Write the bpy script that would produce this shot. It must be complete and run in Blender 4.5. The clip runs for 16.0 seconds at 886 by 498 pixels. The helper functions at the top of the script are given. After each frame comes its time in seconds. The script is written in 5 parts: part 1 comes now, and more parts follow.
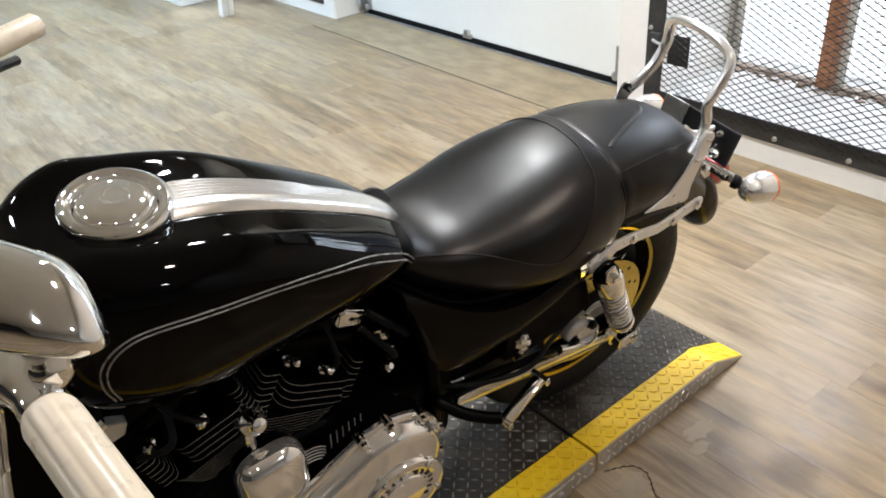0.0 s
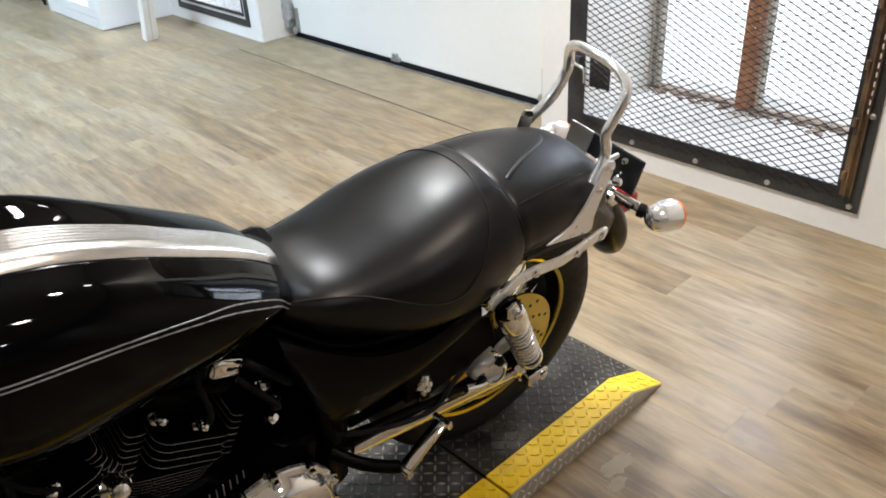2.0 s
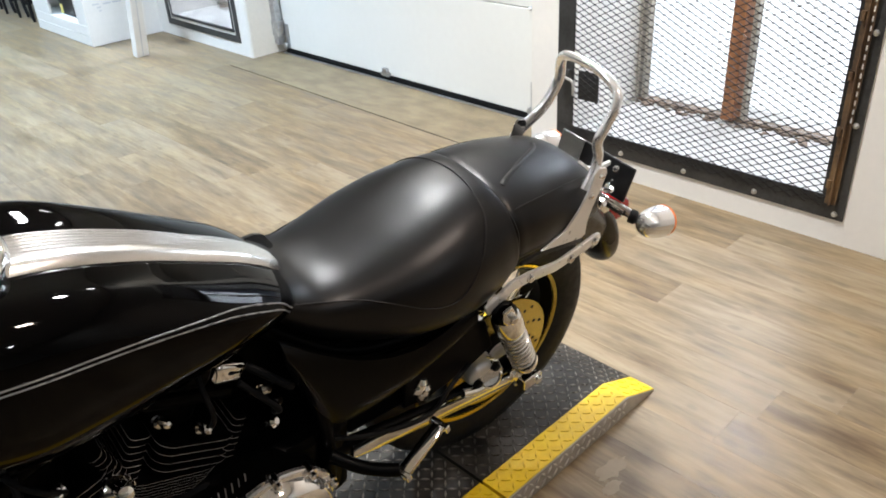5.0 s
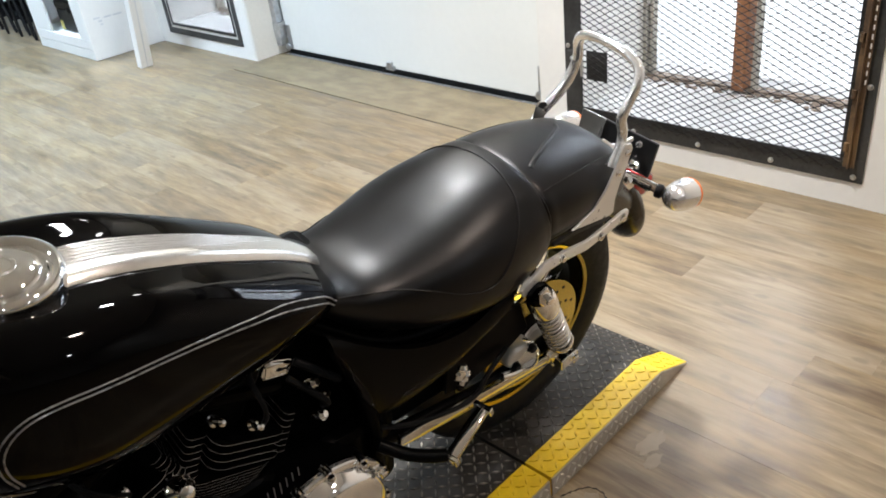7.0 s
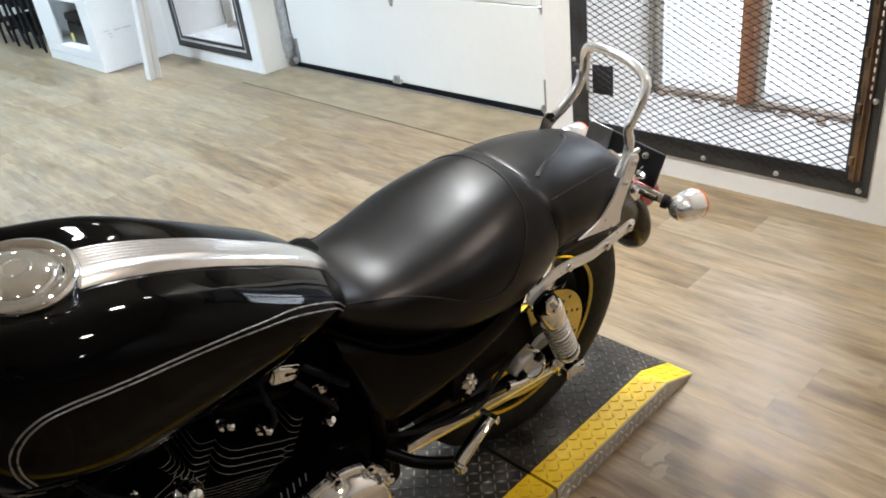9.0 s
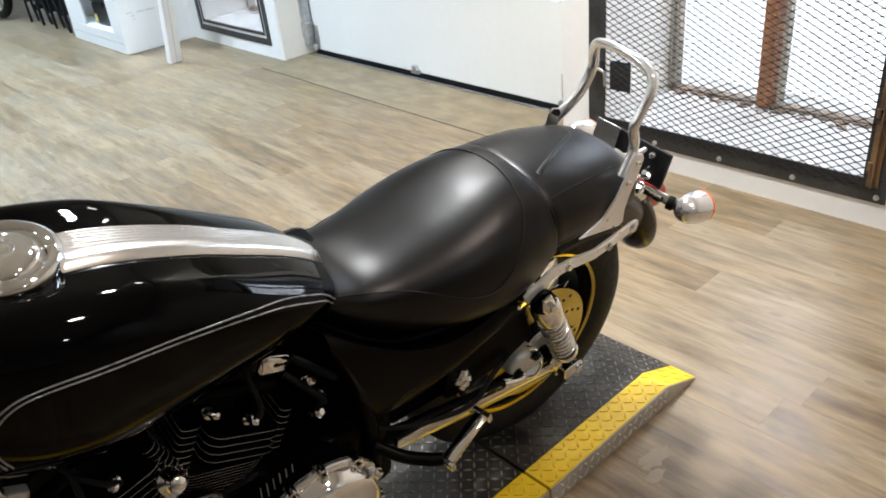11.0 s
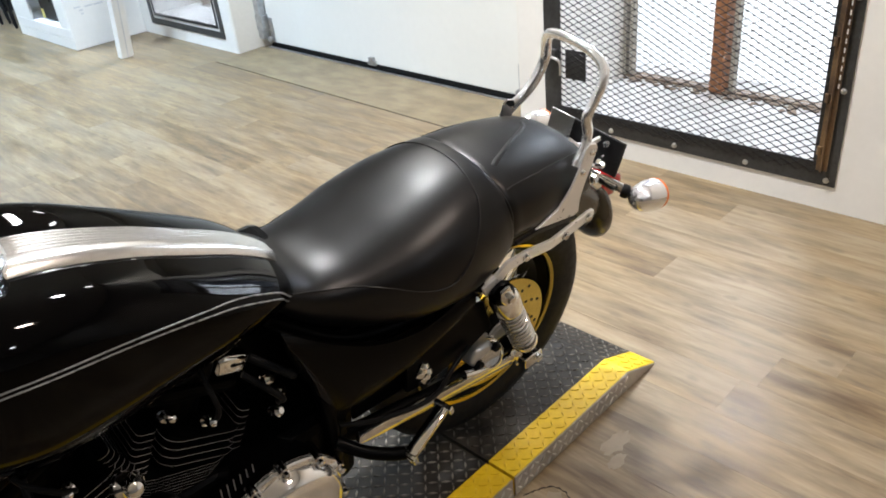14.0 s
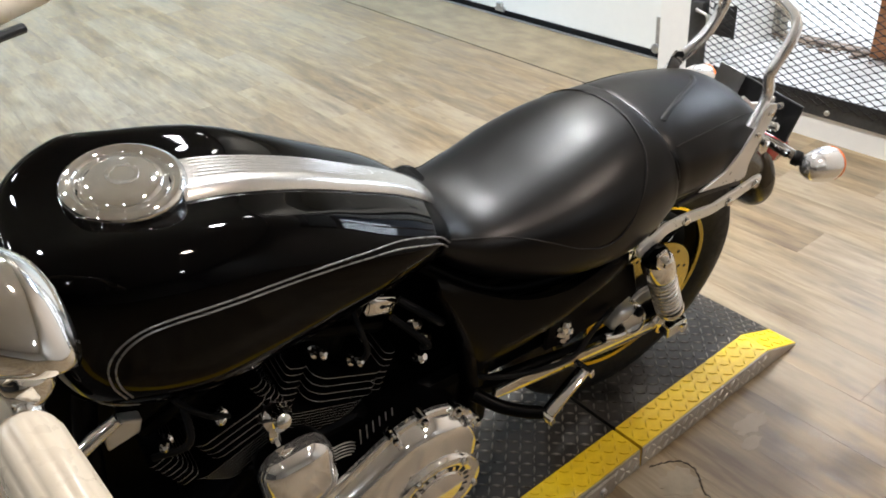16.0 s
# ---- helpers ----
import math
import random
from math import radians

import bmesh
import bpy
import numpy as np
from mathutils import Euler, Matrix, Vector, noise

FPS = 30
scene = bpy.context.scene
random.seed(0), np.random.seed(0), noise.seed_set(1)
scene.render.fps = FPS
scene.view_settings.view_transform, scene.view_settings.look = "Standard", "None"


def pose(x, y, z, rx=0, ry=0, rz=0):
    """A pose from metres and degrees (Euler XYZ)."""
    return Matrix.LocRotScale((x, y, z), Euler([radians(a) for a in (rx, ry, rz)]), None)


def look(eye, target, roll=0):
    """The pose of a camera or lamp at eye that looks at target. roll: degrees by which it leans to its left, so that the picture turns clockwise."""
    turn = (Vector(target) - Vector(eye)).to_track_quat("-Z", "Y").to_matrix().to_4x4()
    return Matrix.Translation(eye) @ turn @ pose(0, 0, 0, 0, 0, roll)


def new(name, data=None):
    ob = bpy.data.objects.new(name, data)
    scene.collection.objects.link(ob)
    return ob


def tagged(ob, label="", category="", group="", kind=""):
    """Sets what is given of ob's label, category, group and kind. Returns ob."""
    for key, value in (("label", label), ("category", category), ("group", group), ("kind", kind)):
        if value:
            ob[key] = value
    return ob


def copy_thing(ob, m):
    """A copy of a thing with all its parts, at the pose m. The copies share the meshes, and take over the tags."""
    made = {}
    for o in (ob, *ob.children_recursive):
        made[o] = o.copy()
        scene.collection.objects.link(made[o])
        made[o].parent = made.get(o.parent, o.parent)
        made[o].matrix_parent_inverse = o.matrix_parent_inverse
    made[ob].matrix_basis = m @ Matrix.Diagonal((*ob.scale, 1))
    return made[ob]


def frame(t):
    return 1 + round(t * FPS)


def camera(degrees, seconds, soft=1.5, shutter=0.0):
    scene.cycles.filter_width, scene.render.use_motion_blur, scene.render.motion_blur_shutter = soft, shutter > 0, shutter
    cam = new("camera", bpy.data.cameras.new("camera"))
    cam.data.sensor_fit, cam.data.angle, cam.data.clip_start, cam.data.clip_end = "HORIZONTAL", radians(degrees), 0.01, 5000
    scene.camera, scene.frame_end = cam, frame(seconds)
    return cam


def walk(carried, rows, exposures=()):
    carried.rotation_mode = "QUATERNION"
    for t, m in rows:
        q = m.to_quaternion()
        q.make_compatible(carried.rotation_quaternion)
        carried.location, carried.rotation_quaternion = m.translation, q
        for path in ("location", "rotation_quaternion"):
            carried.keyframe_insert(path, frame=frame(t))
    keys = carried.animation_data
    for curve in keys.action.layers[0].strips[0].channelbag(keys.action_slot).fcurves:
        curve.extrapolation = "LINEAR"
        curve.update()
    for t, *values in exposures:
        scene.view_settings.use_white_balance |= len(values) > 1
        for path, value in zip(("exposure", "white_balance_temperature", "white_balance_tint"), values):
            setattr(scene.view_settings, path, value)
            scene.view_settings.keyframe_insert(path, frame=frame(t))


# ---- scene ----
cam = camera(58.73, 16.0, soft=1.8)
# seconds, eye, and the turn about x, y and z
PATH = [
    (0.0, -0.0285, -0.0136, 1.4505, 58.29, 3.74, -39.84),
    (0.5, 0.0121, -0.0199, 1.4392, 61.66, 3.37, -43.98),
    (1.0, 0.0375, -0.0430, 1.4366, 61.95, 5.92, -44.97),
    (1.5, 0.0504, -0.0424, 1.4350, 60.37, 3.48, -45.65),
    (2.0, 0.1068, -0.0209, 1.4330, 59.49, 2.97, -43.57),
    (2.5, 0.1121, -0.0172, 1.4220, 58.91, 1.67, -42.27),
    (3.0, 0.0681, -0.0264, 1.4254, 60.47, 1.98, -44.41),
    (3.5, 0.0587, -0.0238, 1.4275, 61.13, 2.49, -46.18),
    (4.0, 0.0510, -0.0353, 1.4368, 62.15, 2.96, -45.84),
    (4.5, 0.0733, -0.0366, 1.4308, 60.85, 2.22, -44.57),
    (7.0, 0.0281, -0.0134, 1.4337, 59.88, 6.49, -45.82),
    (7.5, 0.0007, -0.0203, 1.4341, 60.75, 5.92, -46.03),
    (8.0, -0.0072, -0.0244, 1.4313, 60.92, 6.22, -47.35),
    (8.5, -0.0007, -0.0178, 1.4304, 61.07, 6.57, -46.37),
    (11.0, 0.0537, -0.0362, 1.4236, 60.56, 5.29, -43.16),
    (11.5, 0.0489, -0.0352, 1.4245, 60.84, 5.29, -43.66),
    (12.0, 0.0424, -0.0333, 1.4292, 61.36, 4.75, -43.42),
    (12.5, 0.0398, -0.0381, 1.4339, 61.47, 5.06, -42.77),
    (13.0, 0.0403, -0.0423, 1.4344, 61.19, 5.08, -43.35),
    (13.5, 0.0479, -0.0404, 1.4235, 60.06, 4.80, -43.68),
    (14.0, 0.0667, -0.0418, 1.4256, 59.60, 5.27, -46.19),
    (14.5, 0.0758, -0.0319, 1.4164, 59.09, 6.06, -46.54),
    (15.0, 0.0685, -0.0043, 1.4077, 58.58, 5.75, -42.80),
    (15.5, 0.0466, 0.0353, 1.3891, 56.90, 5.35, -37.02),
    (16.0, 0.0173, 0.0681, 1.4024, 56.86, 4.82, -38.01),
]
# the film brightens and darkens a little on the way
EXPOSURES = [(t, e - 0.08, 6200, 10) for t, e in ((0.0, -0.05), (1.0, -0.08), (2.0, -0.12), (3.0, -0.07), (4.0, -0.05), (7.0, -0.10), (8.5, -0.12), (11.0, -0.10), (12.5, -0.09), (14.0, -0.08), (16.0, -0.065))]
walk(cam, [(t, pose(x, y, z, rx, ry, rz)) for t, x, y, z, rx, ry, rz in PATH], EXPOSURES)

# ---- light ----
world = bpy.data.worlds.new("sky")
scene.world = world
world.use_nodes = True
wn = world.node_tree
sky = wn.nodes.new("ShaderNodeTexSky")
sky.sky_type, sky.sun_disc = "NISHITA", False
sky.sun_elevation, sky.sun_rotation = radians(35), radians(100)
wn.nodes["Background"].inputs["Strength"].default_value = 0.12
wn.links.new(sky.outputs[0], wn.nodes["Background"].inputs["Color"])
scene.view_settings.exposure = 0.0


def lamp(name, kind, m, power, colour, **kw):
    data = bpy.data.lights.new(name, kind)
    data.energy, data.color = power, colour
    for key, value in kw.items():
        if key == "size":
            data.size = value
        elif key == "size_y":
            data.size_y = value
        elif key == "shape":
            data.shape = value
        elif key == "angle":
            data.angle = value
        elif key == "spread":
            data.spread = value
    ob = new(name, data)
    ob.matrix_world = m
    return ob


# overcast daylight: one wide sun, and the sky's light standing in the window openings
lamp("overcast_sun", "SUN", look((8, 3, 8), (0, 1, 0)), 0.8, (1.0, 0.97, 0.93), angle=radians(20))
DAY = (0.84, 0.92, 1.0)
lamp("window_daylight", "AREA", look((4.15, 1.4, 2.45), (2.55, 1.4, 0.15)), 80, DAY, shape="RECTANGLE", size=1.1, size_y=1.0)
lamp("side_window_daylight", "AREA", look((4.15, 5.33, 2.35), (2.3, 5.33, 0.1)), 150, DAY, shape="RECTANGLE", size=0.9, size_y=1.0)
CEIL = 2.95
# x, y, power and tint of the ceiling lamps; those by the lift are the warmer ones
WARM, WHITE, ROSE, PLAIN, COOL = (1.0, 0.92, 0.78), (1.0, 0.98, 0.95), (1.0, 0.80, 0.64), (0.96, 0.98, 1.0), (0.64, 0.84, 1.06)
# the lamp at (1.6, -3.4) is added to brighten what the chrome reflects
SPOTS = [(1.45, -0.50, 28, ROSE), (1.76, 1.66, 58, WHITE), (2.45, 2.35, 15, WARM), (1.42, 4.4, 84, COOL), (1.42, 6.9, 82, COOL), (1.42, 9.4, 56, COOL),
         (1.6, -3.4, 26, PLAIN), (-0.9, -2.2, 14, PLAIN), (-0.9, 2.6, 22, PLAIN), (-0.9, 5.0, 42, COOL), (-0.9, 7.4, 44, COOL), (-0.9, 9.8, 30, COOL),
         (-3.2, -1.0, 16, PLAIN), (-3.2, 1.9, 30, PLAIN), (-3.2, 5.2, 30, PLAIN)]
for sx, sy, sp, tint in SPOTS:
    lamp("ceiling_lamp", "AREA", look((sx, sy, CEIL - 0.035), (sx, sy, 0)), sp, tint, shape="DISK", size=0.18, spread=radians({WARM: 100, WHITE: 125, ROSE: 150, PLAIN: 160}.get(tint, 118)))

# ---- materials ----
def mat(name, colour, rough=0.5, metal=0.0, var=0.15, scale=6.0, fine=60.0, bump=0.0, bump_scale=80.0, colour2=None, stretch=(1, 1, 1),
        coat=0.0, rough_var=0.08, per_object=False, spec=0.5):
    """A surface with two scales of variation in colour, gloss and relief."""
    m = bpy.data.materials.new(name)
    m.use_nodes = True
    nt = m.node_tree
    nd, lk = nt.nodes, nt.links
    p = nd["Principled BSDF"]
    p.inputs["Metallic"].default_value = metal
    p.inputs["Specular IOR Level"].default_value = spec
    p.inputs["Coat Weight"].default_value = coat
    p.inputs["Coat Roughness"].default_value = 0.03
    tc, mp = nd.new("ShaderNodeTexCoord"), nd.new("ShaderNodeMapping")
    mp.inputs["Scale"].default_value = stretch
    lk.new(tc.outputs["Object"], mp.inputs["Vector"])
    if per_object:
        info, mul = nd.new("ShaderNodeObjectInfo"), nd.new("ShaderNodeVectorMath")
        mul.operation = "MULTIPLY"
        mul.inputs[1].default_value = (37.0, 53.0, 11.0)
        lk.new(info.outputs["Random"], mul.inputs[0])
        lk.new(mul.outputs[0], mp.inputs["Location"])
    big, small = nd.new("ShaderNodeTexNoise"), nd.new("ShaderNodeTexNoise")
    big.inputs["Scale"].default_value, small.inputs["Scale"].default_value = scale, fine
    big.inputs["Detail"].default_value, small.inputs["Detail"].default_value = 4.0, 3.0
    lk.new(mp.outputs[0], big.inputs["Vector"])
    lk.new(mp.outputs[0], small.inputs["Vector"])
    mixf = nd.new("ShaderNodeMix")
    mixf.data_type = "FLOAT"
    mixf.inputs[0].default_value = 0.35
    lk.new(big.outputs[0], mixf.inputs[2])
    lk.new(small.outputs[0], mixf.inputs[3])
    ramp = nd.new("ShaderNodeValToRGB")
    lo, hi = colour2 or [c * (1 - var) for c in colour], [min(1, c * (1 + var)) for c in colour]
    if colour2:
        hi = colour
    ramp.color_ramp.elements[0].position, ramp.color_ramp.elements[0].color = 0.36, (*lo, 1)
    ramp.color_ramp.elements[1].position, ramp.color_ramp.elements[1].color = 0.64, (*hi, 1)
    lk.new(mixf.outputs[0], ramp.inputs[0])
    lk.new(ramp.outputs[0], p.inputs["Base Color"])
    rr = nd.new("ShaderNodeMapRange")
    rr.inputs[1].default_value, rr.inputs[2].default_value = 0.3, 0.7
    rr.inputs[3].default_value, rr.inputs[4].default_value = max(0.02, rough - rough_var), min(1, rough + rough_var)
    lk.new(small.outputs[0], rr.inputs[0])
    lk.new(rr.outputs[0], p.inputs["Roughness"])
    if bump:
        bn, b = nd.new("ShaderNodeTexNoise"), nd.new("ShaderNodeBump")
        bn.inputs["Scale"].default_value, bn.inputs["Detail"].default_value = bump_scale, 4.0
        b.inputs["Strength"].default_value, b.inputs["Distance"].default_value = bump, 0.004
        lk.new(mp.outputs[0], bn.inputs["Vector"])
        lk.new(bn.outputs[0], b.inputs["Height"])
        lk.new(b.outputs[0], p.inputs["Normal"])
    return m


def plank_mat(name, warm, cool):
    """Printed vinyl plank: soft streaks along its length in tan and grey, a tone of its own for each plank, in soft mottled patches."""
    m = bpy.data.materials.new(name)
    m.use_nodes = True
    nd, lk = m.node_tree.nodes, m.node_tree.links
    p = nd["Principled BSDF"]
    tc, info = nd.new("ShaderNodeTexCoord"), nd.new("ShaderNodeObjectInfo")
    geo = nd.new("ShaderNodeNewGeometry")
    both = nd.new("ShaderNodeMath")
    both.operation = "ADD"
    lk.new(info.outputs["Random"], both.inputs[0])
    lk.new(geo.outputs["Random Per Island"], both.inputs[1])
    frac = nd.new("ShaderNodeMath")
    frac.operation = "FRACT"
    lk.new(both.outputs[0], frac.inputs[0])
    rnd = frac.outputs[0]
    off = nd.new("ShaderNodeVectorMath")
    off.operation = "MULTIPLY_ADD"
    off.inputs[1].default_value = (29.0, 61.0, 17.0)
    lk.new(rnd, off.inputs[0])
    lk.new(tc.outputs["Object"], off.inputs[2])

    def noise_at(sx, sy, detail, rough=0.5, shift=0.0):
        mp, n = nd.new("ShaderNodeMapping"), nd.new("ShaderNodeTexNoise")
        mp.inputs["Scale"].default_value = (sx, sy, 1)
        mp.inputs["Location"].default_value = (shift, shift, shift)
        n.inputs["Scale"].default_value, n.inputs["Detail"].default_value, n.inputs["Roughness"].default_value = 1.0, detail, rough
        lk.new(off.outputs[0], mp.inputs["Vector"])
        lk.new(mp.outputs[0], n.inputs["Vector"])
        return n.outputs[0]

    def mix(fac, a, b):
        n = nd.new("ShaderNodeMix")
        n.data_type = "FLOAT"
        n.inputs[0].default_value = fac
        lk.new(a, n.inputs[2])
        lk.new(b, n.inputs[3])
        return n.outputs[0]

    def spread(a, lo, hi, to0=0.0, to1=1.0):
        n = nd.new("ShaderNodeMapRange")
        n.interpolation_type = "SMOOTHSTEP"
        n.inputs[1].default_value, n.inputs[2].default_value = lo, hi
        n.inputs[3].default_value, n.inputs[4].default_value = to0, to1
        lk.new(a, n.inputs[0])
        return n.outputs[0]

    def ramp(a, stops):
        n = nd.new("ShaderNodeValToRGB")
        els = n.color_ramp.elements
        for i, (pos, col) in enumerate(stops):
            e = els[i] if i < 2 else els.new(pos)
            e.position, e.color = pos, (*col, 1)
        lk.new(a, n.inputs[0])
        return n.outputs[0]

    def blend(fac, a, b=None, colour=None):
        n = nd.new("ShaderNodeMix")
        n.data_type = "RGBA"
        lk.new(fac, n.inputs[0])
        lk.new(a, n.inputs[6])
        if b:
            lk.new(b, n.inputs[7])
        else:
            n.inputs[7].default_value = (*colour, 1)
        return n.outputs[2]

    broad, streak, grain = noise_at(9, 1.6, 3, 0.6), noise_at(24, 3.4, 4, 0.62, 7.3), noise_at(110, 9, 3, 0.65, 3.1)
    tone = mix(0.16, mix(0.10, mix(0.78, broad, streak), rnd), grain)
    tone = spread(tone, 0.27, 0.73)
    hue = spread(mix(0.15, noise_at(9, 2.6, 2, 0.5, 21.0), rnd), 0.32, 0.68)
    col = blend(hue, ramp(tone, warm), ramp(tone, cool))
    # small dark knots, a few to a plank
    mp, vo = nd.new("ShaderNodeMapping"), nd.new("ShaderNodeTexVoronoi")
    mp.inputs["Scale"].default_value = (6.6, 3.4, 1)
    vo.voronoi_dimensions = "2D"
    vo.inputs["Scale"].default_value = 1.0
    lk.new(off.outputs[0], mp.inputs["Vector"])
    lk.new(mp.outputs[0], vo.inputs["Vector"])
    uneven = nd.new("ShaderNodeMath")
    uneven.operation = "MULTIPLY_ADD"
    uneven.inputs[1].default_value = 0.16
    lk.new(noise_at(60, 22, 2, 0.6, 5.0), uneven.inputs[0])
    lk.new(vo.outputs["Distance"], uneven.inputs[2])
    knot = spread(uneven.outputs[0], 0.10, 0.19, 0.45, 0.0)
    col = blend(knot, col, colour=(0.115, 0.088, 0.062))
    lk.new(col, p.inputs["Base Color"])
    lk.new(spread(streak, 0.3, 0.7, 0.34, 0.48), p.inputs["Roughness"])
    p.inputs["Specular IOR Level"].default_value = 0.36
    return m


def glow(name, colour, strength):
    m = bpy.data.materials.new(name)
    m.use_nodes = True
    nd = m.node_tree.nodes
    p = nd["Principled BSDF"]
    p.inputs["Base Color"].default_value = (*colour, 1)
    p.inputs["Emission Color"].default_value = (*colour, 1)
    p.inputs["Emission Strength"].default_value = strength
    return m


def glass(name, colour=(1, 1, 1), rough=0.02):
    m = bpy.data.materials.new(name)
    m.use_nodes = True
    p = m.node_tree.nodes["Principled BSDF"]
    p.inputs["Base Color"].default_value = (*colour, 1)
    p.inputs["Transmission Weight"].default_value = 1.0
    p.inputs["Roughness"].default_value = rough
    p.inputs["IOR"].default_value = 1.45
    return m


M_PLANK = plank_mat("vinyl_plank", [(0.0, (0.080, 0.050, 0.025)), (1.0, (0.318, 0.248, 0.152)), (0.5, (0.204, 0.146, 0.080))],
                    [(0.0, (0.092, 0.067, 0.042)), (1.0, (0.292, 0.236, 0.160)), (0.5, (0.192, 0.147, 0.094))])
M_SUB = mat("floor_joint", (0.27, 0.22, 0.15), 0.8)
M_PLY = mat("threshold_plywood", (0.27, 0.212, 0.128), 0.5, colour2=(0.135, 0.102, 0.060), scale=1.2, fine=9, stretch=(9, 4, 3), bump=0.2, bump_scale=30)
M_WALL = mat("white_wall_paint", (0.80, 0.785, 0.75), 0.6, var=0.03, scale=1.5, fine=30, bump=0.12, bump_scale=120)
M_CREAM = mat("pale_jamb_paint", (0.80, 0.785, 0.74), 0.55, var=0.04, scale=2, bump=0.08)
M_DARKWALL = mat("dark_wall_paint", (0.07, 0.07, 0.072), 0.7, var=0.1, scale=1.0)
M_CEIL = mat("ceiling_paint", (0.82, 0.81, 0.79), 0.8, var=0.05, scale=1.0)
M_DOOR = mat("door_steel_white", (0.80, 0.80, 0.765), 0.42, var=0.02, scale=1.2, fine=25, bump=0.03, bump_scale=200)
M_GALV = mat("galvanised_steel", (0.50, 0.51, 0.52), 0.38, 0.9, var=0.2, scale=30, fine=150)
M_RUBBER = mat("black_rubber", (0.005, 0.005, 0.0053), 0.6, var=0.3, scale=20, spec=0.12)
M_STEEL = mat("black_steel_frame", (0.045, 0.046, 0.047), 0.42, 0.35, var=0.35, scale=9, fine=90, bump=0.2, bump_scale=90)
M_MESH = mat("dark_expanded_metal", (0.020, 0.019, 0.021), 0.5, 0.3, var=0.3, scale=20)
M_RUST = mat("rusty_brown_angle", (0.20, 0.125, 0.06), 0.6, 0.3, colour2=(0.07, 0.045, 0.03), scale=9, fine=70, bump=0.2)
M_OAK = mat("brown_window_wood", (0.40, 0.17, 0.065), 0.55, colour2=(0.25, 0.10, 0.04), scale=3, fine=25, stretch=(12, 12, 1), bump=0.1)
M_GREYWOOD = mat("beige_window_frame", (0.40, 0.37, 0.31), 0.5, var=0.15, scale=5)
M_SILL = mat("pale_concrete_sill", (0.60, 0.60, 0.59), 0.8, colour2=(0.42, 0.41, 0.39), scale=7, fine=50, bump=0.2, bump_scale=50)
M_BOLT = mat("zinc_bolt", (0.55, 0.55, 0.54), 0.35, 0.9, var=0.1)
M_CHROME = mat("chrome", (0.92, 0.92, 0.92), 0.045, 1.0, var=0.02, rough_var=0.01)
M_BRUSHED = mat("brushed_chrome", (0.76, 0.75, 0.73), 0.24, 1.0, var=0.05, scale=2, fine=40, stretch=(2, 60, 60), rough_var=0.06)
M_ALLOY = mat("cast_alloy", (0.66, 0.655, 0.64), 0.34, 0.7, var=0.06, scale=14, bump=0.04, bump_scale=180, rough_var=0.03)
M_PAINT = mat("black_gloss_paint", (0.0010, 0.0009, 0.0010), 0.03, var=0.2, scale=3, rough_var=0.0, spec=0.11)
M_PANEL = mat("black_satin_panel", (0.0012, 0.0011, 0.0010), 0.26, var=0.15, scale=3, rough_var=0.0, spec=0.08)
M_POLISH = mat("polished_steel", (0.82, 0.81, 0.79), 0.30, 0.55, var=0.03, scale=4, fine=60, rough_var=0.03)
M_COVER = mat("polished_alloy_cover", (0.94, 0.93, 0.92), 0.06, 0.90, var=0.02, scale=3, rough_var=0.01)
M_RAIL = mat("chrome_rail", (0.86, 0.85, 0.82), 0.07, 1.0, var=0.03, scale=4, rough_var=0.01)
M_BRIGHT = mat("bright_satin_chrome", (0.93, 0.93, 0.93), 0.16, 0.85, var=0.03, scale=6, rough_var=0.02)
# the yellow lift edge's reflection is put into this steel's base colour
M_DISC = mat("lift_reflection_steel", (0.50, 0.39, 0.085), 0.18, 1.0, var=0.06, scale=8, rough_var=0.02)
# brown of the reflected floor is mixed into the black base colour
M_FENDER = mat("floor_tinted_fender_black", (0.036, 0.029, 0.019), 0.25, var=0.15, scale=4, rough_var=0.02, spec=0.8)
M_DIRT = mat("brown_sill_dirt", (0.26, 0.20, 0.15), 0.95, colour2=(0.12, 0.09, 0.07), scale=12, fine=60)
M_PURPLE = mat("purple_plastic", (0.16, 0.05, 0.30), 0.35, var=0.2)
M_SPRING = mat("silver_spring", (0.74, 0.74, 0.73), 0.22, 0.75, var=0.03, scale=9, rough_var=0.02)
M_STRIPE = mat("silver_pinstripe", (0.26, 0.26, 0.27), 0.3, 0.4, var=0.05)
M_LEATHER = mat("black_seat_vinyl", (0.0042, 0.0040, 0.0043), 0.36, colour2=(0.0030, 0.0028, 0.0030), scale=5, fine=40, bump=0.025, bump_scale=420, rough_var=0.02, spec=0.25)
M_STITCH = mat("black_piping", (0.004, 0.0036, 0.0036), 0.5, var=0.2, spec=0.3)
M_ENGINE = mat("black_engine_coat", (0.0010, 0.0010, 0.0011), 0.34, var=0.25, scale=20, rough_var=0.02, spec=0.05)
M_FINEDGE = mat("machined_fin_edge", (0.62, 0.61, 0.58), 0.42, 0.55, var=0.1)
M_FINCASE = mat("cast_case_fin", (0.45, 0.44, 0.42), 0.4, 0.6, var=0.1)
M_TYRE = mat("tyre_rubber", (0.006, 0.006, 0.0062), 0.62, var=0.3, scale=20, bump=0.15, bump_scale=150, spec=0.25)
M_AMBER = mat("amber_lens", (0.80, 0.20, 0.06), 0.12, var=0.1, coat=0.6)
M_RED = mat("red_lens", (0.32, 0.012, 0.014), 0.12, var=0.1, coat=0.6)
M_GRIP = mat("pale_rubber_grip", (0.80, 0.71, 0.57), 0.30, 0.0, var=0.03, scale=12, stretch=(1, 1, 1), rough_var=0.06)
